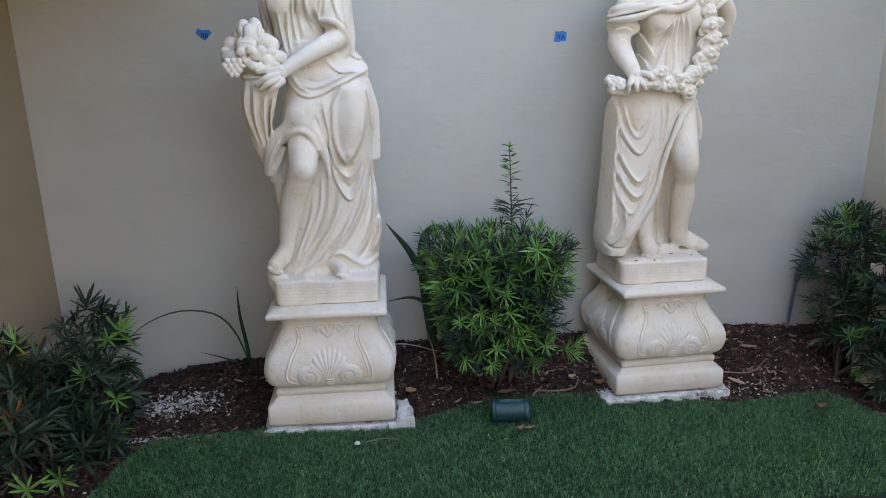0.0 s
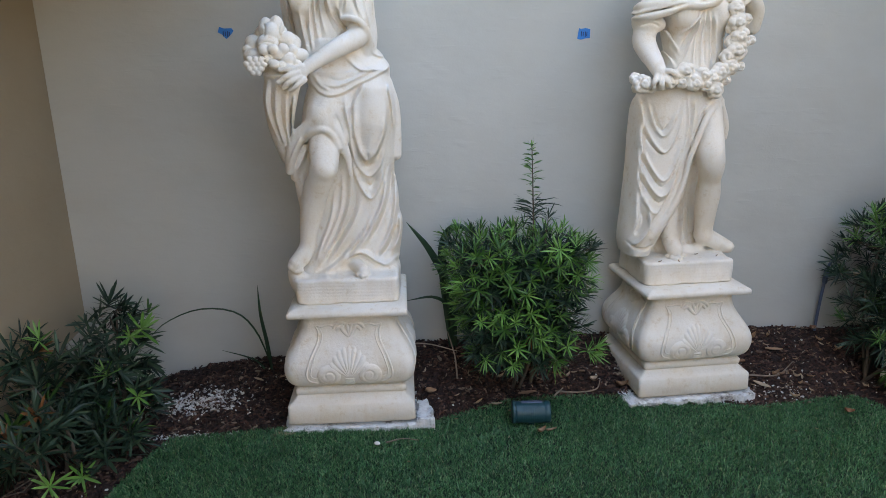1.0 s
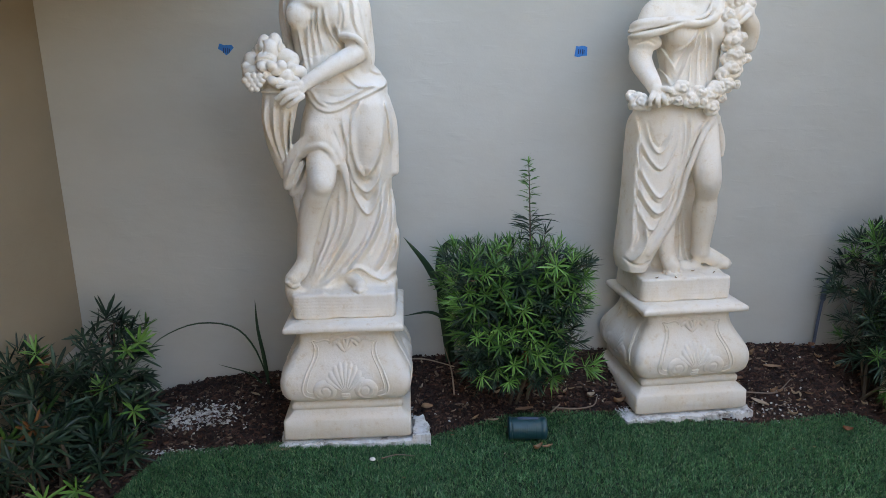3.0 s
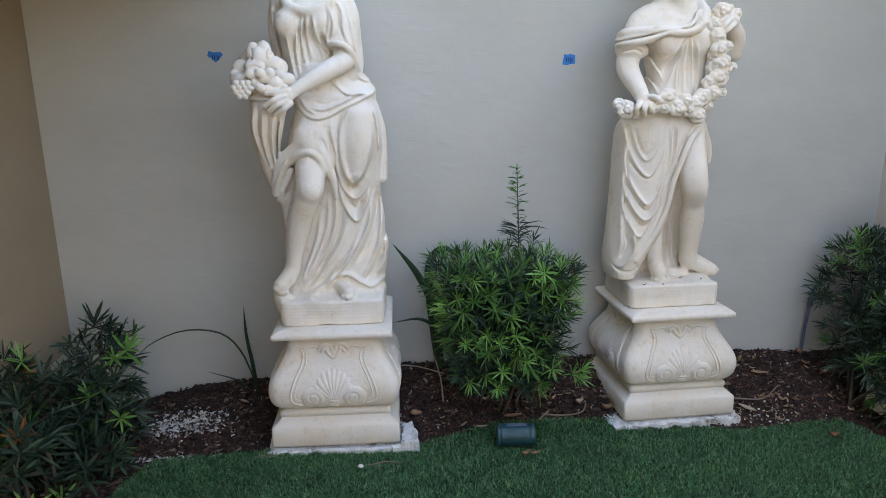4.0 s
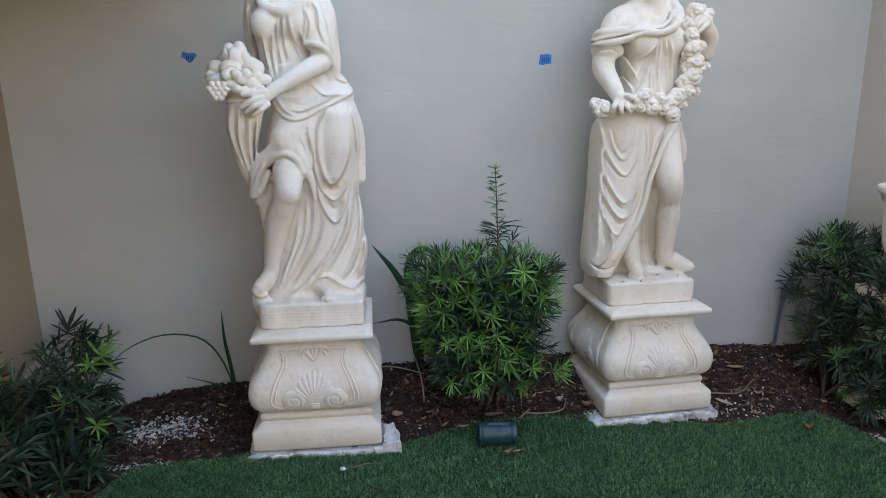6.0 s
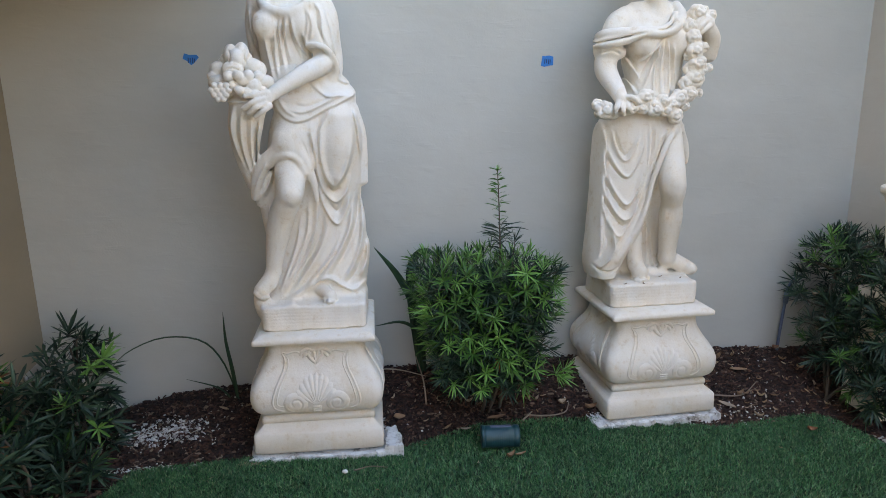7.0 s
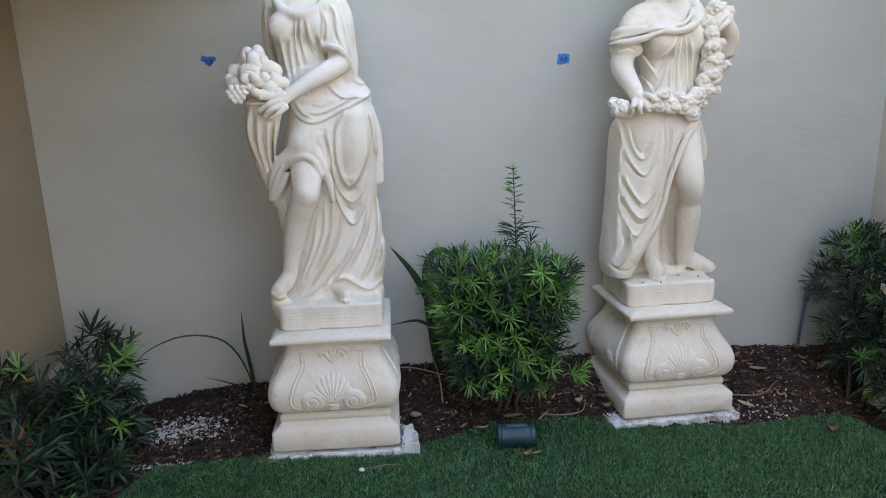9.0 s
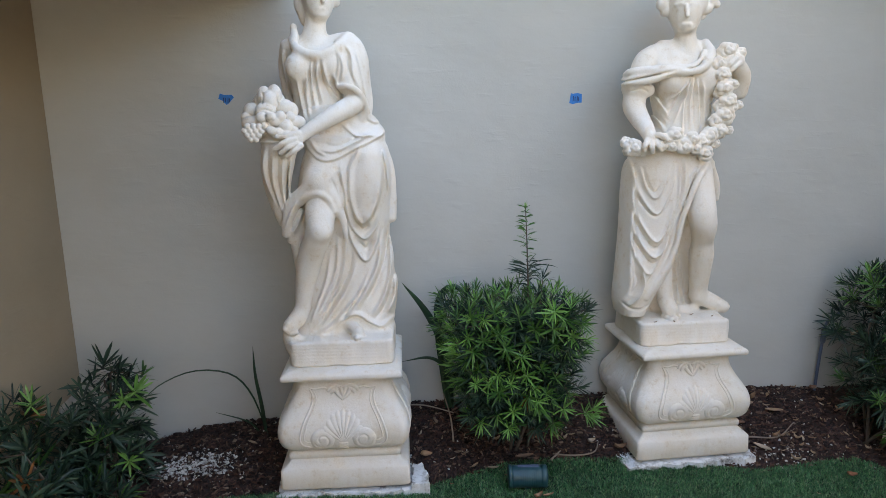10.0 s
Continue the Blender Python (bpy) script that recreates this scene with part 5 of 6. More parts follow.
    for _ in range(dead):
        p, axis, *_ = heads[int(rng.integers(len(heads)))]
        leaf_strips(rng, p + axis * 0.01, axis, 9, leaf * 0.8, width, 1.3, 0.3, kinds["dead"])
    sv, sf = [], []
    root = np.array(root)
    forks = []
    for i in range(stems):
        c, h = lobes[i % len(lobes)]
        end = np.array(c) + rng.uniform(-0.6, 0.6, 3) * np.array(h)
        foot = root + np.array([rng.uniform(-0.09, 0.09), rng.uniform(-0.06, 0.06), 0])
        foot[2] = float(ground_z(foot[0], foot[1])) - 0.02
        mid = (foot * 0.5 + end * 0.5) + rng.normal(size=3) * 0.03
        line = smooth_line([foot, mid, end], 8)
        raw("stem", *tube_data(line, np.linspace(0.009, 0.004, 8), 6), M_bark, shrub, True)
        forks.extend(line[3:])
    forks = np.array(forks)
    for p, axis, depth, tone in heads[::2]:
        b = forks[int(np.argmin(np.linalg.norm(forks - p, axis=1)))]
        tube_data([b, (b + p) / 2 + rng.normal(size=3) * 0.01, p], [0.0032, 0.0026, 0.002], 4, sv, sf)
    if shoot is not None:
        line = smooth_line(shoot, 30)
        raw("shoot", *tube_data(line, np.linspace(0.005, 0.002, 30), 6), M_bark, shrub, True)
        for i, p in enumerate(line):
            u = i / 29
            count, ln = (7, 0.095 * (1.5 - u)) if u > 0.72 else ((4, 0.055) if u > 0.6 else ((13, 0.135) if 0.42 < u < 0.58 else (5, 0.065)))
            for _ in range(count):
                a = rng.uniform(0, 2 * np.pi)
                leaf_strips(rng, p, np.array([np.cos(a), np.sin(a), rng.uniform(0.15, 0.8)]), 1, ln * rng.uniform(0.7, 1.15), 0.0058, 0.2, 0.3, kinds["old" if u < 0.6 else "mid"])
        leaf_strips(rng, line[-1], np.array([0, 0, 1.0]), 9, leaf * 0.5, width * 0.6, 0.7, 0.0, kinds["new"])
    tagged(raw("twigwork", sv, sf, M_bark, shrub, True), kind="stuff")
    for key, pname, mat, lab in (("old", "foliage", M_leaf_old_shade, ""), ("mid", "outer_foliage", M_leaf_mid, ""), ("new", "shoot_tip", M_leaf_new, ""), ("dead", "withered_leaves", M_leaf_dead, "orange withered leaves")):
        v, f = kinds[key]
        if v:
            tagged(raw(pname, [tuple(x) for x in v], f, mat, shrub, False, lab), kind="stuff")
    tagged(shrub, label, "shrub", "shrubs of the bed")
    return shrub


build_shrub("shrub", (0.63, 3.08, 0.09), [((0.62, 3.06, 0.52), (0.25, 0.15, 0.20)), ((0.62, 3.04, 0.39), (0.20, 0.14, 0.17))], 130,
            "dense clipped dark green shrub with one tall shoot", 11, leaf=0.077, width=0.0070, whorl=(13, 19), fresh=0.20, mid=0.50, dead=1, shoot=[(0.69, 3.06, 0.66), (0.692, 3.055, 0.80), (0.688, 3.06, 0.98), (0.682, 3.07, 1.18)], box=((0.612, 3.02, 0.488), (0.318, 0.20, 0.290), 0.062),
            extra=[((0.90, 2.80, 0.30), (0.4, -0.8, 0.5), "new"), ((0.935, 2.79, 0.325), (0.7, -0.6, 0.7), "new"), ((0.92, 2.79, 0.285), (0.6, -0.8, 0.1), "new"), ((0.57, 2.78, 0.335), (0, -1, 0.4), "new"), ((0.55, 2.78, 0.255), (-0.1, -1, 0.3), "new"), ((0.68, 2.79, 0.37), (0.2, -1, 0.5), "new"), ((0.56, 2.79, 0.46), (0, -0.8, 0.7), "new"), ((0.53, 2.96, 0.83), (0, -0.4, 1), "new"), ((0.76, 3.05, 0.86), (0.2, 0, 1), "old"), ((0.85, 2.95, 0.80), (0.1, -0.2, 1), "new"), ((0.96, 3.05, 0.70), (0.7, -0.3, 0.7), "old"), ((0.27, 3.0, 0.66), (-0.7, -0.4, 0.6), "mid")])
build_shrub("shrub", (2.45, 3.0, 0.05), [((2.57, 3.12, 0.54), (0.18, 0.26, 0.24)), ((2.54, 2.98, 0.28), (0.22, 0.24, 0.22)), ((2.50, 2.80, 0.44), (0.13, 0.10, 0.30)), ((2.48, 2.72, 0.16), (0.12, 0.10, 0.13)), ((2.60, 2.70, 0.36), (0.13, 0.22, 0.32)), ((2.47, 3.12, 0.72), (0.1, 0.12, 0.08))], 430,
            "loose dark green shrub with narrow whorled leaves", 12, leaf=0.090, width=0.0078, whorl=(14, 21), fresh=0.01, mid=0.12, extra=[((2.43, 3.15, 0.79), (0, -0.3, 1), "new"), ((2.32, 3.25, 0.52), (-0.8, -0.3, 0.5), "old"), ((2.34, 3.22, 0.46), (-0.5, -0.6, 0.2), "old")])
build_shrub("shrub", (-1.2, 2.95, 0.0), [((-1.30, 3.06, 0.33), (0.2, 0.22, 0.17)), ((-1.22, 2.98, 0.2), (0.18, 0.2, 0.18)), ((-1.22, 3.12, 0.5), (0.08, 0.08, 0.06))], 95,
            "dark green shrub with a few bright whorls", 13, leaf=0.104, width=0.0125, whorl=(9, 14), fresh=0.01, mid=0.08, extra=[((-1.056, 2.97, 0.451), (0.5, -0.6, 0.7), "new"), ((-1.103, 2.93, 0.428), (0.1, -0.9, 0.5), "new"), ((-1.071, 2.85, 0.181), (0.4, -0.8, 0.4), "new")])
build_shrub("shrub", (-1.25, 2.5, 0.0), [((-1.38, 2.62, 0.32), (0.17, 0.24, 0.2)), ((-1.33, 2.42, 0.2), (0.18, 0.26, 0.16)), ((-1.15, 2.66, 0.11), (0.14, 0.14, 0.08)), ((-1.45, 2.75, 0.44), (0.07, 0.14, 0.1))], 140,
            "sprawling dark green shrub with some orange withered leaves", 14, extra=[((-1.27, 2.42, 0.34), (0.3, -0.9, 0.4), "dead"), ((-1.316, 2.62, 0.565), (0.2, -0.5, 0.9), "new"), ((-1.20, 2.28, 0.14), (0.4, -0.7, 0.6), "new")], leaf=0.110, width=0.0125, whorl=(9, 14), fresh=0.03, mid=0.08, dead=3)


def strap(points, width, twist=0.0, n=18):
    """One long folded leaf with thickness along points."""
    line = smooth_line(points, n)
    V, Fc = [], []
    for i, p in enumerate(line):
        d = line[min(i + 1, n - 1)] - line[max(i - 1, 0)]
        d /= np.linalg.norm(d)
        s = np.cross(d, (0.25 + twist, -1.0, 0.15))
        s /= np.linalg.norm(s)
        u = np.cross(s, d)
        w = width * min(1.0, 0.55 + 2.5 * i / n) * (1 - (i / (n - 1)) ** 3) + 0.0006
        V += [p - s * w, p - u * w * 0.35 + u * 0.0012, p + s * w, p - u * w * 0.35 - u * 0.0012]
    for i in range(n - 1):
        for k in range(4):
            a, b = i * 4 + k, i * 4 + (k + 1) % 4
            Fc.append((a, b, b + 4, a + 4))
    return [tuple(v) for v in V], Fc


def build_strap_plant(leaves, label):
    plant = new("strap_leaf_plant")
    for pts, w in leaves:
        v, f = strap(pts, w)
        raw("leaf", v, f, M_strap, plant, True)
    tagged(plant, label, "plant")


build_strap_plant([([(-0.575, 3.30, 0.05), (-0.585, 3.28, 0.22), (-0.60, 3.26, 0.38), (-0.60, 3.25, 0.53)], 0.009),
                   ([(-0.57, 3.31, 0.05), (-0.63, 3.29, 0.27), (-0.72, 3.27, 0.39), (-0.88, 3.24, 0.425), (-1.03, 3.20, 0.38), (-1.12, 3.17, 0.30)], 0.0038),
                   ([(-0.60, 3.31, 0.05), (-0.66, 3.29, 0.13), (-0.80, 3.26, 0.20)], 0.004)], "sparse plant with long thin arching strap leaves")
build_strap_plant([([(0.36, 3.36, 0.10), (0.33, 3.35, 0.42), (0.24, 3.30, 0.64), (0.12, 3.26, 0.81)], 0.023),
                   ([(0.34, 3.36, 0.10), (0.30, 3.35, 0.55), (0.31, 3.30, 0.72), (0.38, 3.27, 0.775), (0.48, 3.24, 0.70)], 0.022),
                   ([(0.36, 3.36, 0.10), (0.33, 3.34, 0.32), (0.25, 3.32, 0.40), (0.11, 3.30, 0.395)], 0.010)], "broad dark strap leaves behind the clipped shrub")


# ---- small things ----
def build_spotlight():
    lamp = new("garden_spotlight")
    R, L = 0.047, 0.165

    def turned(profile, n=32):
        V, Fc = [], []
        for x, r in profile:
            for k in range(n):
                a = 2 * math.pi * k / n
                V.append((x, r * math.cos(a), r * math.sin(a)))
        for i in range(len(profile) - 1):
            for k in range(n):
                a, b = i * n + k, i * n + (k + 1) % n
                Fc.append((a, a + n, b + n, b))
        Fc.append(tuple(range(n)))
        Fc.append(tuple(reversed(range((len(profile) - 1) * n, len(profile) * n))))
        return V, Fc

    v, f = turned([(-L / 2 + 0.012, 0.0), (-L / 2 + 0.012, R - 0.006), (-L / 2, R - 0.004), (-L / 2, R), (-L / 2 + 0.02, R + 0.001), (L / 2 - 0.03, R + 0.001), (L / 2 - 0.027, R - 0.001), (L / 2 - 0.024, R + 0.002), (L / 2 - 0.004, R + 0.002), (L / 2, R - 0.002), (L / 2, R - 0.006)])
    housing = raw("housing", v, f, M_green, lamp, True)
    for i in range(9):
        x = -0.042 + 0.0095 * i
        v, f = turned([(x - 0.0022, R - 0.001), (x - 0.0012, R + 0.0012), (x + 0.0012, R + 0.0012), (x + 0.0022, R - 0.001)])
        raw("rib", v, f, M_green, housing, True)
    v, f = turned([(L / 2 - 0.010, 0.0), (L / 2 - 0.009, R - 0.007), (L / 2 - 0.008, R - 0.006)])
    raw("lens", v, f, M_pipe, housing, True)
    v, f = turned([(-L / 2 - 0.004, 0.0), (-L / 2 - 0.004, R + 0.001), (-L / 2 - 0.001, R + 0.004), (-L / 2 + 0.010, R + 0.004), (-L / 2 + 0.012, R)])
    raw("end_cap", v, f, M_green, housing, True)
    bm = bmesh.new()
    box(bm, (-0.045, -0.009, R - 0.001), (0.045, 0.010, R + 0.0035), 0.001)
    part("label_plate", bm, M_pipe, lamp)
    bm = bmesh.new()
    box(bm, (-0.012, -0.012, -R - 0.05), (0.012, 0.012, -R + 0.004), 0.003)
    part("stake", bm, M_green, lamp)
    lamp.matrix_world = pose(0.630, 2.757, 0.040, 0, 0, -6)
    tagged(lamp, "dark green cylindrical garden spotlight on the lawn", "garden light")


build_spotlight()


def build_tape(x, z, w, h, label, torn):
    tape = new("tape_marker")
    rng = random.Random(int(x * 100))
    bm = bmesh.new()
    n = 8
    front, back = [], []
    if torn:
        ring = [(-w, h * 0.25), (-w * 0.55, -h * 0.25), (-w * 0.05, -h), (w * 0.4, -h * 0.5), (w * 0.95, h * 0.45), (w * 0.75, h), (-w * 0.3, h * 0.85), (-w * 0.95, h)]
    else:
        ring = [(-w, -h * 0.95), (-w * 0.3, -h), (w * 0.3, -h * 0.9), (w, -h * 0.8), (w, h * 0.9), (w * 0.2, h), (-w * 0.4, h * 0.92), (-w * 0.8, h)]
    for px, pz in ring:
        j = rng.uniform(-0.003, 0.003)
        front.append(bm.verts.new((px + j, -0.0022, pz + j)))
        back.append(bm.verts.new((px + j, -0.0004, pz + j)))
    bm.faces.new(front)
    bm.faces.new(list(reversed(back)))
    for i in range(n):
        bm.faces.new((front[i], back[i], back[(i + 1) % n], front[(i + 1) % n]))
    part("tape", bm, M_tape, tape)
    for k, (dx, hh) in enumerate(((-0.012, 0.013), (-0.003, 0.011), (0.008, 0.014), (0.015, 0.010))):
        bm = bmesh.new()
        box(bm, (dx - 0.0016, -0.0032, -hh), (dx + 0.0022, -0.0024, hh * 0.8))
        part("ink_mark", bm, M_ink, tape)
    tape.matrix_world = pose(x, WALL_Y, z, 0, 4, 0)
    tagged(tape, label, "tape", "tape markers")


build_tape(-0.672, 1.684, 0.034, 0.026, "torn blue masking tape with a dark ink mark", True)
build_tape(1.013, 1.660, 0.030, 0.026, "square blue masking tape with a dark ink mark", False)


def build_conduit():
    pipe = new("conduit")
    v, f = tube_data(smooth_line([(2.385, 3.425, 0.02), (2.395, 3.425, 0.20), (2.41, 3.425, 0.37)], 10), [0.0085] * 10, 10)
    raw("pipe", v, f, M_pipe, pipe, True)
    v, f = tube_data([(2.408, 3.425, 0.33), (2.409, 3.425, 0.34), (2.413, 3.425, 0.40), (2.414, 3.425, 0.41)], [0.010, 0.0145, 0.0145, 0.010], 12)
    raw("coupling", v, f, M_pipe, pipe, True)
    v, f = tube_data(smooth_line([(2.41, 3.425, 0.40), (2.43, 3.42, 0.46), (2.48, 3.41, 0.50)], 8), [0.008] * 8, 8)
    raw("cable", v, f, M_pipe, pipe, True)
    tagged(pipe, "grey-blue conduit stub against the wall", "pipe")


build_conduit()


def build_urn():
    urn = new("urn_planter")

    def turned(profile, n=40):
        V, Fc = [], []
        for z, r in profile:
            for k in range(n):
                a = 2 * math.pi * k / n
                V.append((0.605 * r * math.cos(a), 0.605 * r * math.sin(a), z))
        for i in range(len(profile) - 1):
            for k in range(n):
                a, b = i * n + k, i * n + (k + 1) % n
                Fc.append((a, b, b + n, a + n))
        return V, Fc

    v, f = turned([(0.52, 0.0), (0.52, 0.10), (0.55, 0.10), (0.57, 0.05), (0.62, 0.045), (0.66, 0.09), (0.74, 0.135), (0.85, 0.15), (0.93, 0.155), (0.95, 0.18), (0.975, 0.185), (0.985, 0.21), (1.015, 0.215), (1.02, 0.205), (1.005, 0.18), (0.97, 0.17), (0.97, 0.0)])
    raw("bowl", v, f, M_stone, urn, True)
    v, f = turned([(0.972, 0.0), (0.985, 0.08), (0.978, 0.168)])
    raw("soil", v, f, M_soil, urn, True)
    bm = bmesh.new()
    square_loft(bm, [(-0.09, 0.13), (0.08, 0.13), (0.09, 0.10), (0.47, 0.10), (0.48, 0.12), (0.52, 0.12)], 0.01)
    part("stand", bm, M_stone, urn)
    urn.matrix_world = pose(2.60, 2.87, 0.045)
    tagged(urn, "cream cast-stone urn planter above the shrub", "planter")


build_urn()
rough_slab("stone_block", [(-1.51, 3.2), (-1.32, 3.2), (-1.32, 3.44), (-1.51, 3.44)], -0.08, 0.30, M_pale, "pale stone block in the corner behind the shrub", 6)
rough_slab("edging_stone", [(2.40, 2.72), (2.45, 2.68), (2.52, 2.3), (2.46, 2.3), (2.425, 2.55)], -0.14, -0.075, M_pale, "pale curved concrete lawn edging", 7)
bpy.data.objects["edging_stone"]["category"] = "edging"


# ---- litter on the bed ----
def scatter_bits(name, n, seed, size, flat, area, material, label, category, slim=(0.35, 0.7)):
    """Many small irregular chips lying on the bed."""
    rng = np.random.default_rng(seed)
    xy = area(rng, n)
    n = len(xy)
    z = ground_z(xy[:, 0], xy[:, 1])
    L = rng.uniform(*size, n)
    sh = np.stack([L, L * rng.uniform(*slim, n), L * rng.uniform(*flat, n)], 1) / 2
    cube = np.array([(-1, -1, -1), (1, -1, -1), (1, 1, -1), (-1, 1, -1), (-0.8, -0.8, 1), (0.8, -0.7, 1), (0.7, 0.8, 1), (-0.8, 0.7, 1)], float)
    yaw, tilt = rng.uniform(0, 6.28, n), rng.normal(0, 0.35, n)
    P = cube[None] * sh[:, None] * rng.uniform(0.75, 1.2, (n, 8, 1))
    c, s = np.cos(tilt)[:, None], np.sin(tilt)[:, None]
    P = np.stack([P[..., 0] * c - P[..., 2] * s, P[..., 1], P[..., 0] * s + P[..., 2] * c], -1)
    c, s = np.cos(yaw)[:, None], np.sin(yaw)[:, None]
    P = np.stack([P[..., 0] * c - P[..., 1] * s, P[..., 0] * s + P[..., 1] * c, P[..., 2]], -1)
    P += np.concatenate([xy, z[:, None] + rng.uniform(0.0, 0.008, (n, 1))], 1)[:, None]
    Fq = np.array([(0, 3, 2, 1), (4, 5, 6, 7), (0, 1, 5, 4), (1, 2, 6, 5), (2, 3, 7, 6), (3, 0, 4, 7)])
    faces = (np.arange(n)[:, None, None] * 8 + Fq[None]).reshape(-1, 4)
    tagged(raw(name, P.reshape(-1, 3).tolist(), faces.tolist(), material), label, category, kind="stuff")


def on_bed(rng, n):
    x = rng.uniform(-1.5, 2.74, n)
    lo = np.where((x > -1.03) & (x < 2.25), edge_y(x) - 0.01, 2.1)
    y = lo + (WALL_Y - 0.01 - lo) * rng.uniform(0, 1, n)
    return np.stack([x, y], 1)


def patch(cx, cy, sx, sy):
    def area(rng, n):
        p = np.stack([cx + sx * rng.normal(size=n), cy + sy * rng.normal(size=n)], 1)
        return p[(p[:, 1] > edge_y(p[:, 0]) - 0.03) & (p[:, 1] < WALL_Y - 0.02) & (p[:, 0] > LEFT_X + 0.02)]
    return area


scatter_bits("mulch", 24000, 21, (0.006, 0.034), (0.12, 0.35), on_bed, M_chip, "dark red-brown shredded bark mulch", "mulch", (0.10, 0.32))
scatter_bits("shell_gravel", 560, 22, (0.007, 0.020), (0.3, 0.6), patch(-0.88, 3.06, 0.10, 0.055), M_shell, "heap of white crushed shell on mulch", "gravel")
scatter_bits("shell_gravel", 290, 23, (0.005, 0.014), (0.3, 0.6), patch(-0.85, 2.765, 0.10, 0.018), M_shell, "white crushed shell at the lawn edge", "gravel")
scatter_bits("shell_gravel", 330, 24, (0.004, 0.013), (0.3, 0.6), on_bed, M_shell, "stray white shell bits over the bed", "gravel")
scatter_bits("shell_gravel", 120, 25, (0.006, 0.014), (0.3, 0.6), patch(1.95, 2.93, 0.16, 0.06), M_shell, "stray white shell bits by the pedestal", "gravel")


def leaf_mesh(seed, length, width, curl):
    rng = random.Random(seed)
    n = 9
    V, Fc = [], []
    for i in range(n):
        u = i / (n - 1)
        w = width * math.sin(math.pi * (0.04 + 0.93 * u)) ** 0.8
        z = curl * (u - 0.5) ** 2 * 4
        bend = 0.12 * length * math.sin(u * 2.5)
        x = length * (u - 0.5)
        for s in (-1, -0.5, 0, 0.5, 1):
            V.append((x, bend + s * w / 2, z + curl * 0.7 * s * s + rng.uniform(-0.0008, 0.0008) + 0.001))
    for i in range(n - 1):
        for k in range(4):
            a = i * 5 + k
            Fc.append((a, a + 5, a + 6, a + 1))
    m = len(V)
    V += [(x, y, z - 0.0014) for x, y, z in V]
    Fc += [tuple(m + i for i in reversed(f)) for f in Fc]
    me = bpy.data.meshes.new("fallen_leaf")
    me.from_pydata(V, [], Fc)
    me.polygons.foreach_set("use_smooth", [True] * len(me.polygons))
    me.materials.append(M_litter)
    return me


LEAVES = [leaf_mesh(i, ln, wd, cu) for i, (ln, wd, cu) in enumerate([(0.075, 0.028, 0.012), (0.06, 0.026, 0.02), (0.09, 0.03, 0.006), (0.05, 0.012, 0.008), (0.045, 0.024, 0.015)])]


def drop_leaf(x, y, k, yaw, lift=0.006, tilt=0, scale=1.0):
    ob = new("fallen_leaf", LEAVES[k])
    ob.matrix_world = pose(x, y, float(ground_z(x, y)) + lift + 0.006, tilt, tilt * 0.6, yaw) @ Matrix.Diagonal((scale, scale, scale, 1))
    tagged(ob, "dry curled brown leaf lying on the ground", "leaf", "fallen leaves")


for x, y, k, yaw, lift, tilt in [(0.19, 2.98, 0, 35, 0.03, 40), (0.66, 2.97, 2, 4, 0.01, 0), (0.655, 2.655, 4, 20, 0.015, 0), (0.70, 2.665, 3, 10, 0.015, 0), (2.12, 2.73, 4, -20, 0.015, 20), (1.90, 3.25, 4, 0, 0.02, 30), (1.95, 3.29, 1, 40, 0.02, 10), (2.02, 3.20, 2, -15, 0.015, 5), (2.32, 3.36, 4, 10, 0.03, 30), (1.78, 3.13, 0, -30, 0.012, 5), (1.83, 2.97, 2, -60, 0.01, 5), (1.13, 3.0, 1, 0, 0.01, 10), (-0.62, 3.17, 3, -25, 0.02, 20), (-0.57, 3.06, 3, 80, 0.03, 40), (-0.42, 2.98, 3, 30, 0.01, 0), (-0.30, 3.39, 3, 10, 0.01, 0), (-0.5, 3.2, 3, 45, 0.01, 0), (0.42, 2.92, 3, 40, 0.01, 0), (0.50, 2.90, 3, -5, 0.01, 0), (1.0, 3.05, 4, 15, 0.01, 20)]:
    drop_leaf(x, y, k, yaw, lift, tilt)
drop_leaf(2.385, 3.16, 4, 5, 0.45, 10)
for x, y, yaw in ((1.285, 3.01, 20), (1.375, 3.005, 80), (1.50, 3.10, 10), (1.585, 3.06, 40)):
    drop_leaf(x, y, 3, yaw, R_BASE + PED_H + 0.112 - float(ground_z(x, y)) - 0.004, 0, 0.45)
lrng = random.Random(77)
for _ in range(80):
    x = lrng.choice([lrng.uniform(0.15, 1.12), lrng.uniform(1.72, 2.4), lrng.uniform(1.72, 2.4)])
    y = lrng.uniform(float(edge_y(x)) + 0.03, 3.42)
    drop_leaf(x, y, lrng.choice([3, 3, 4, 1, 3]), lrng.uniform(0, 360), 0.008, lrng.uniform(-15, 25), lrng.uniform(0.35, 0.85))
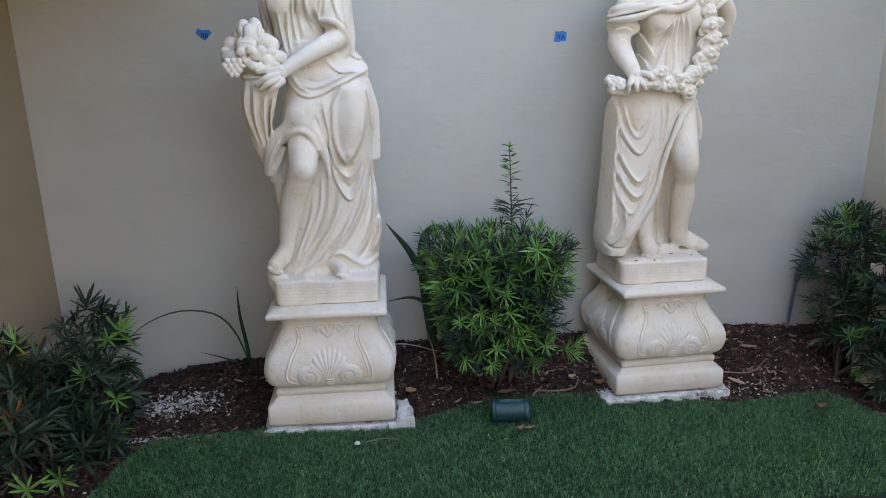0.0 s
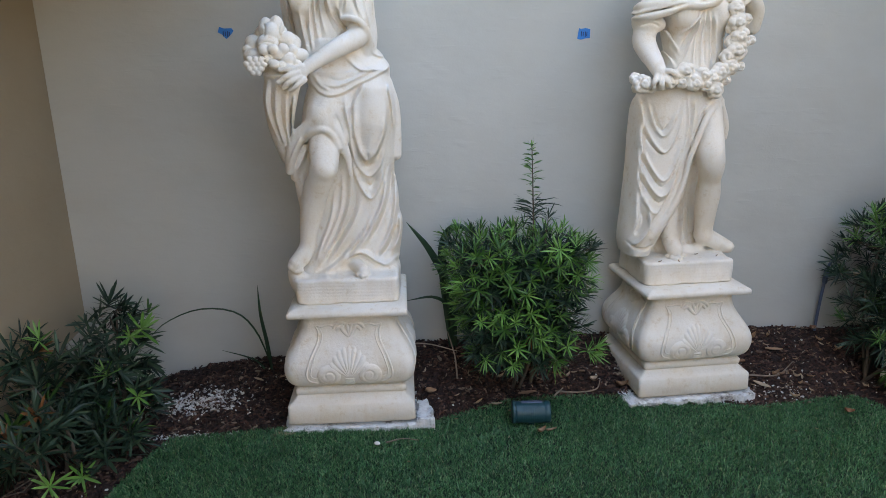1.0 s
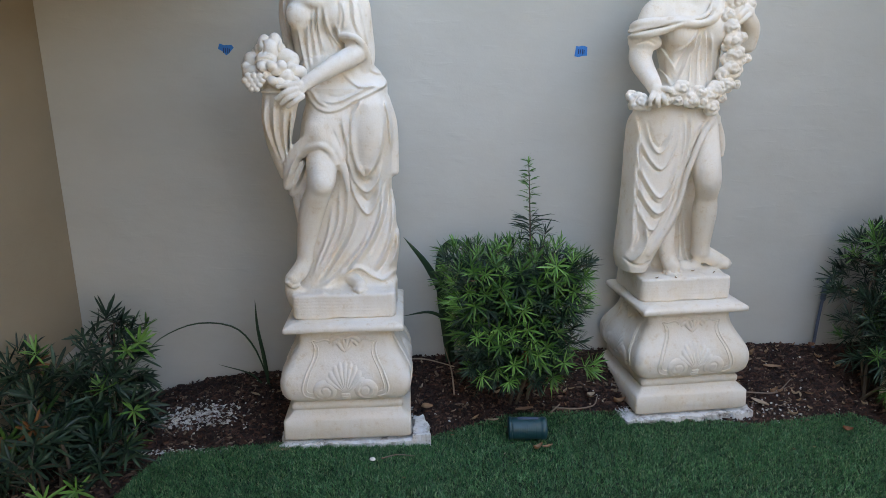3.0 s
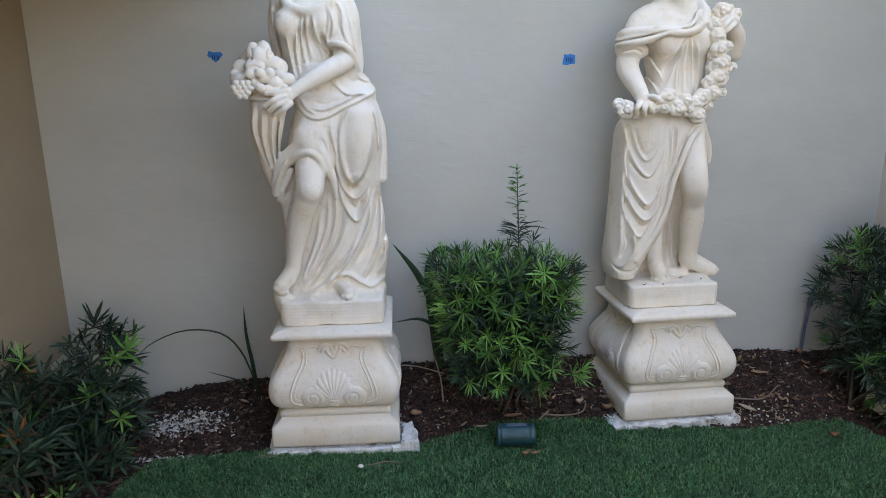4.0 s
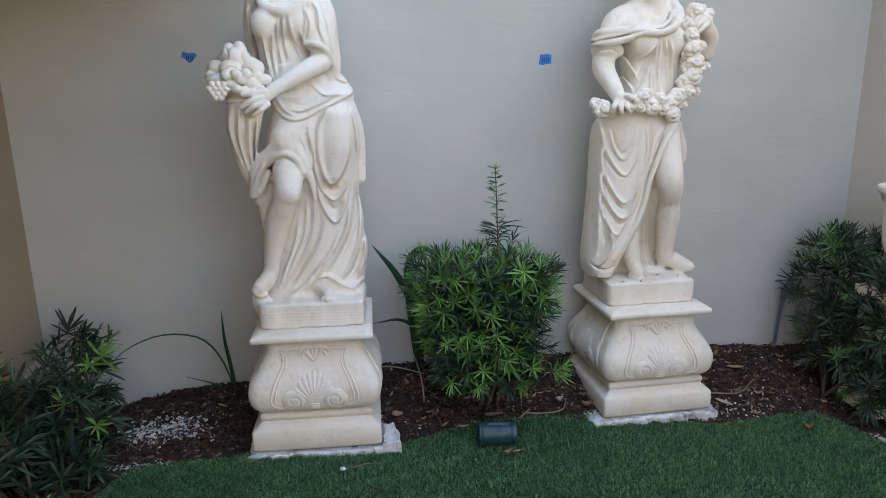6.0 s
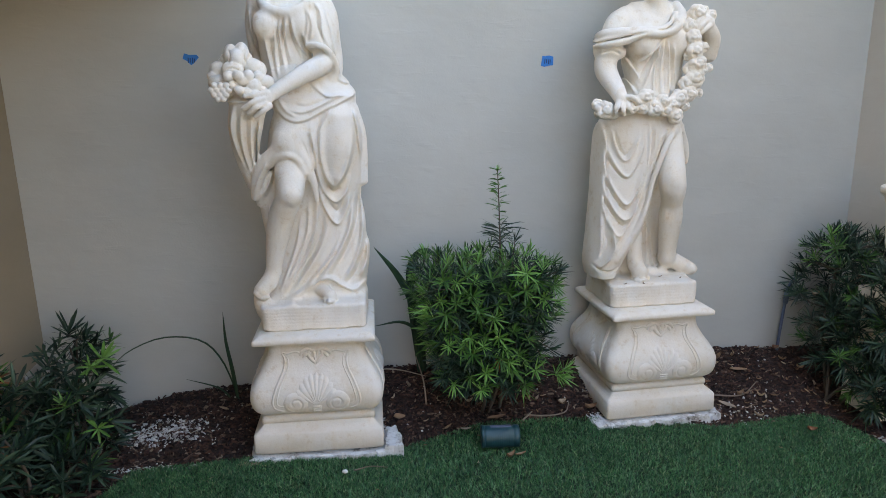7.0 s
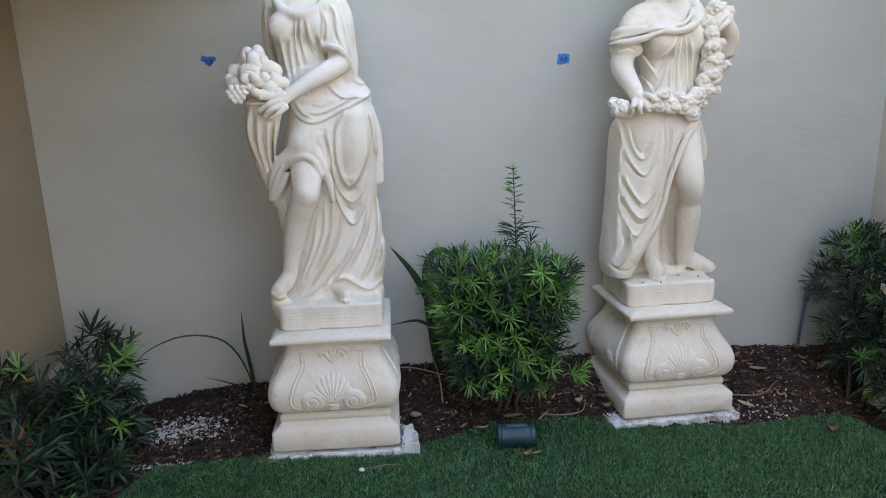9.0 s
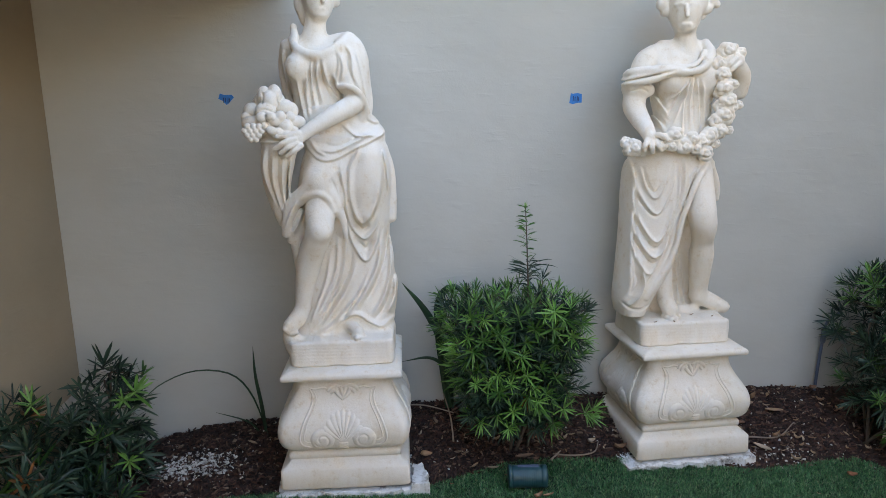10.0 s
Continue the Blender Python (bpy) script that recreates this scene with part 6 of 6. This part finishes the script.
for _ in range(9):
    x = lrng.uniform(-0.9, 2.1)
    drop_leaf(x, lrng.uniform(2.35, float(edge_y(x)) - 0.05), 3, lrng.uniform(0, 360), 0.022, 0, lrng.uniform(0.2, 0.4))


def twig(points, r):
    line = smooth_line(points, 16)
    line[:, 2] += ground_z(line[:, 0], line[:, 1])
    v, f = tube_data(line, np.linspace(r, r * 0.5, 16), 6)
    tagged(raw("twig", v, f, M_twig, smooth=True), "thin dry pale twig on the mulch", "twig", "twigs")


twig([(0.80, 2.99, 0.012), (0.90, 2.97, 0.016), (1.0, 2.99, 0.014), (1.04, 3.05, 0.02)], 0.005)
twig([(0.02, 3.38, 0.02), (0.20, 3.36, 0.03), (0.36, 3.28, 0.03)], 0.005)
twig([(0.34, 3.10, 0.01), (0.33, 3.12, 0.12), (0.30, 3.16, 0.22)], 0.005)
twig([(1.80, 3.05, 0.012), (1.95, 3.04, 0.015), (2.08, 3.12, 0.02)], 0.005)
twig([(-0.02, 2.62, 0.022), (0.05, 2.635, 0.028), (0.12, 2.63, 0.022)], 0.003)
twig([(0.78, 2.95, 0.012), (0.84, 3.0, 0.02)], 0.006)
pebble = bmesh.new()
bmesh.ops.create_icosphere(pebble, subdivisions=2, radius=0.011, matrix=Matrix.Diagonal((1.2, 0.9, 0.7, 1)))
for v in pebble.verts:
    v.co *= 1 + 0.2 * noise.noise(v.co * 90)
pebble = part("pebble", pebble, M_shell, smooth=True)
pebble.location = (-0.055, 2.605, 0.026)
tagged(pebble, "small white pebble on the lawn", "pebble")


# ---- unseen additions behind the camera and overhead, to shape the light ----
# paving and wall added out of view as warm reflectors
box_thing("paving", (-14, -14, -0.10), (16, -2.5, 0.0), M_bounce_paving, 0, label="unseen paving added behind the lawn to bounce warm sunlight", category="paving", kind="structure")
box_thing("bounce_wall_south", (-8, -5.8, -0.1), (10, -5.5, 3.2), M_bounce_wall, 0, label="unseen stucco wall added to bounce warm light into the niche", category="wall", kind="structure")
# slab added out of view to darken the upper left
box_thing("eave", (LEFT_X + 0.002, -4.0, 2.18), (-0.36, WALL_Y - 0.003, 2.33), M_overhang, 0, label="unseen brown overhang added to shade the side wall", category="eave", kind="structure")
# slab added out of view to dim the back wall and statue tops
box_thing("unseen_overhang", (-0.356, 3.16, 2.50), (2.70, WALL_Y - 0.003, 2.62), M_overhang, 0, label="unseen brown overhang added to dim the top of the back wall", category="eave", kind="structure")
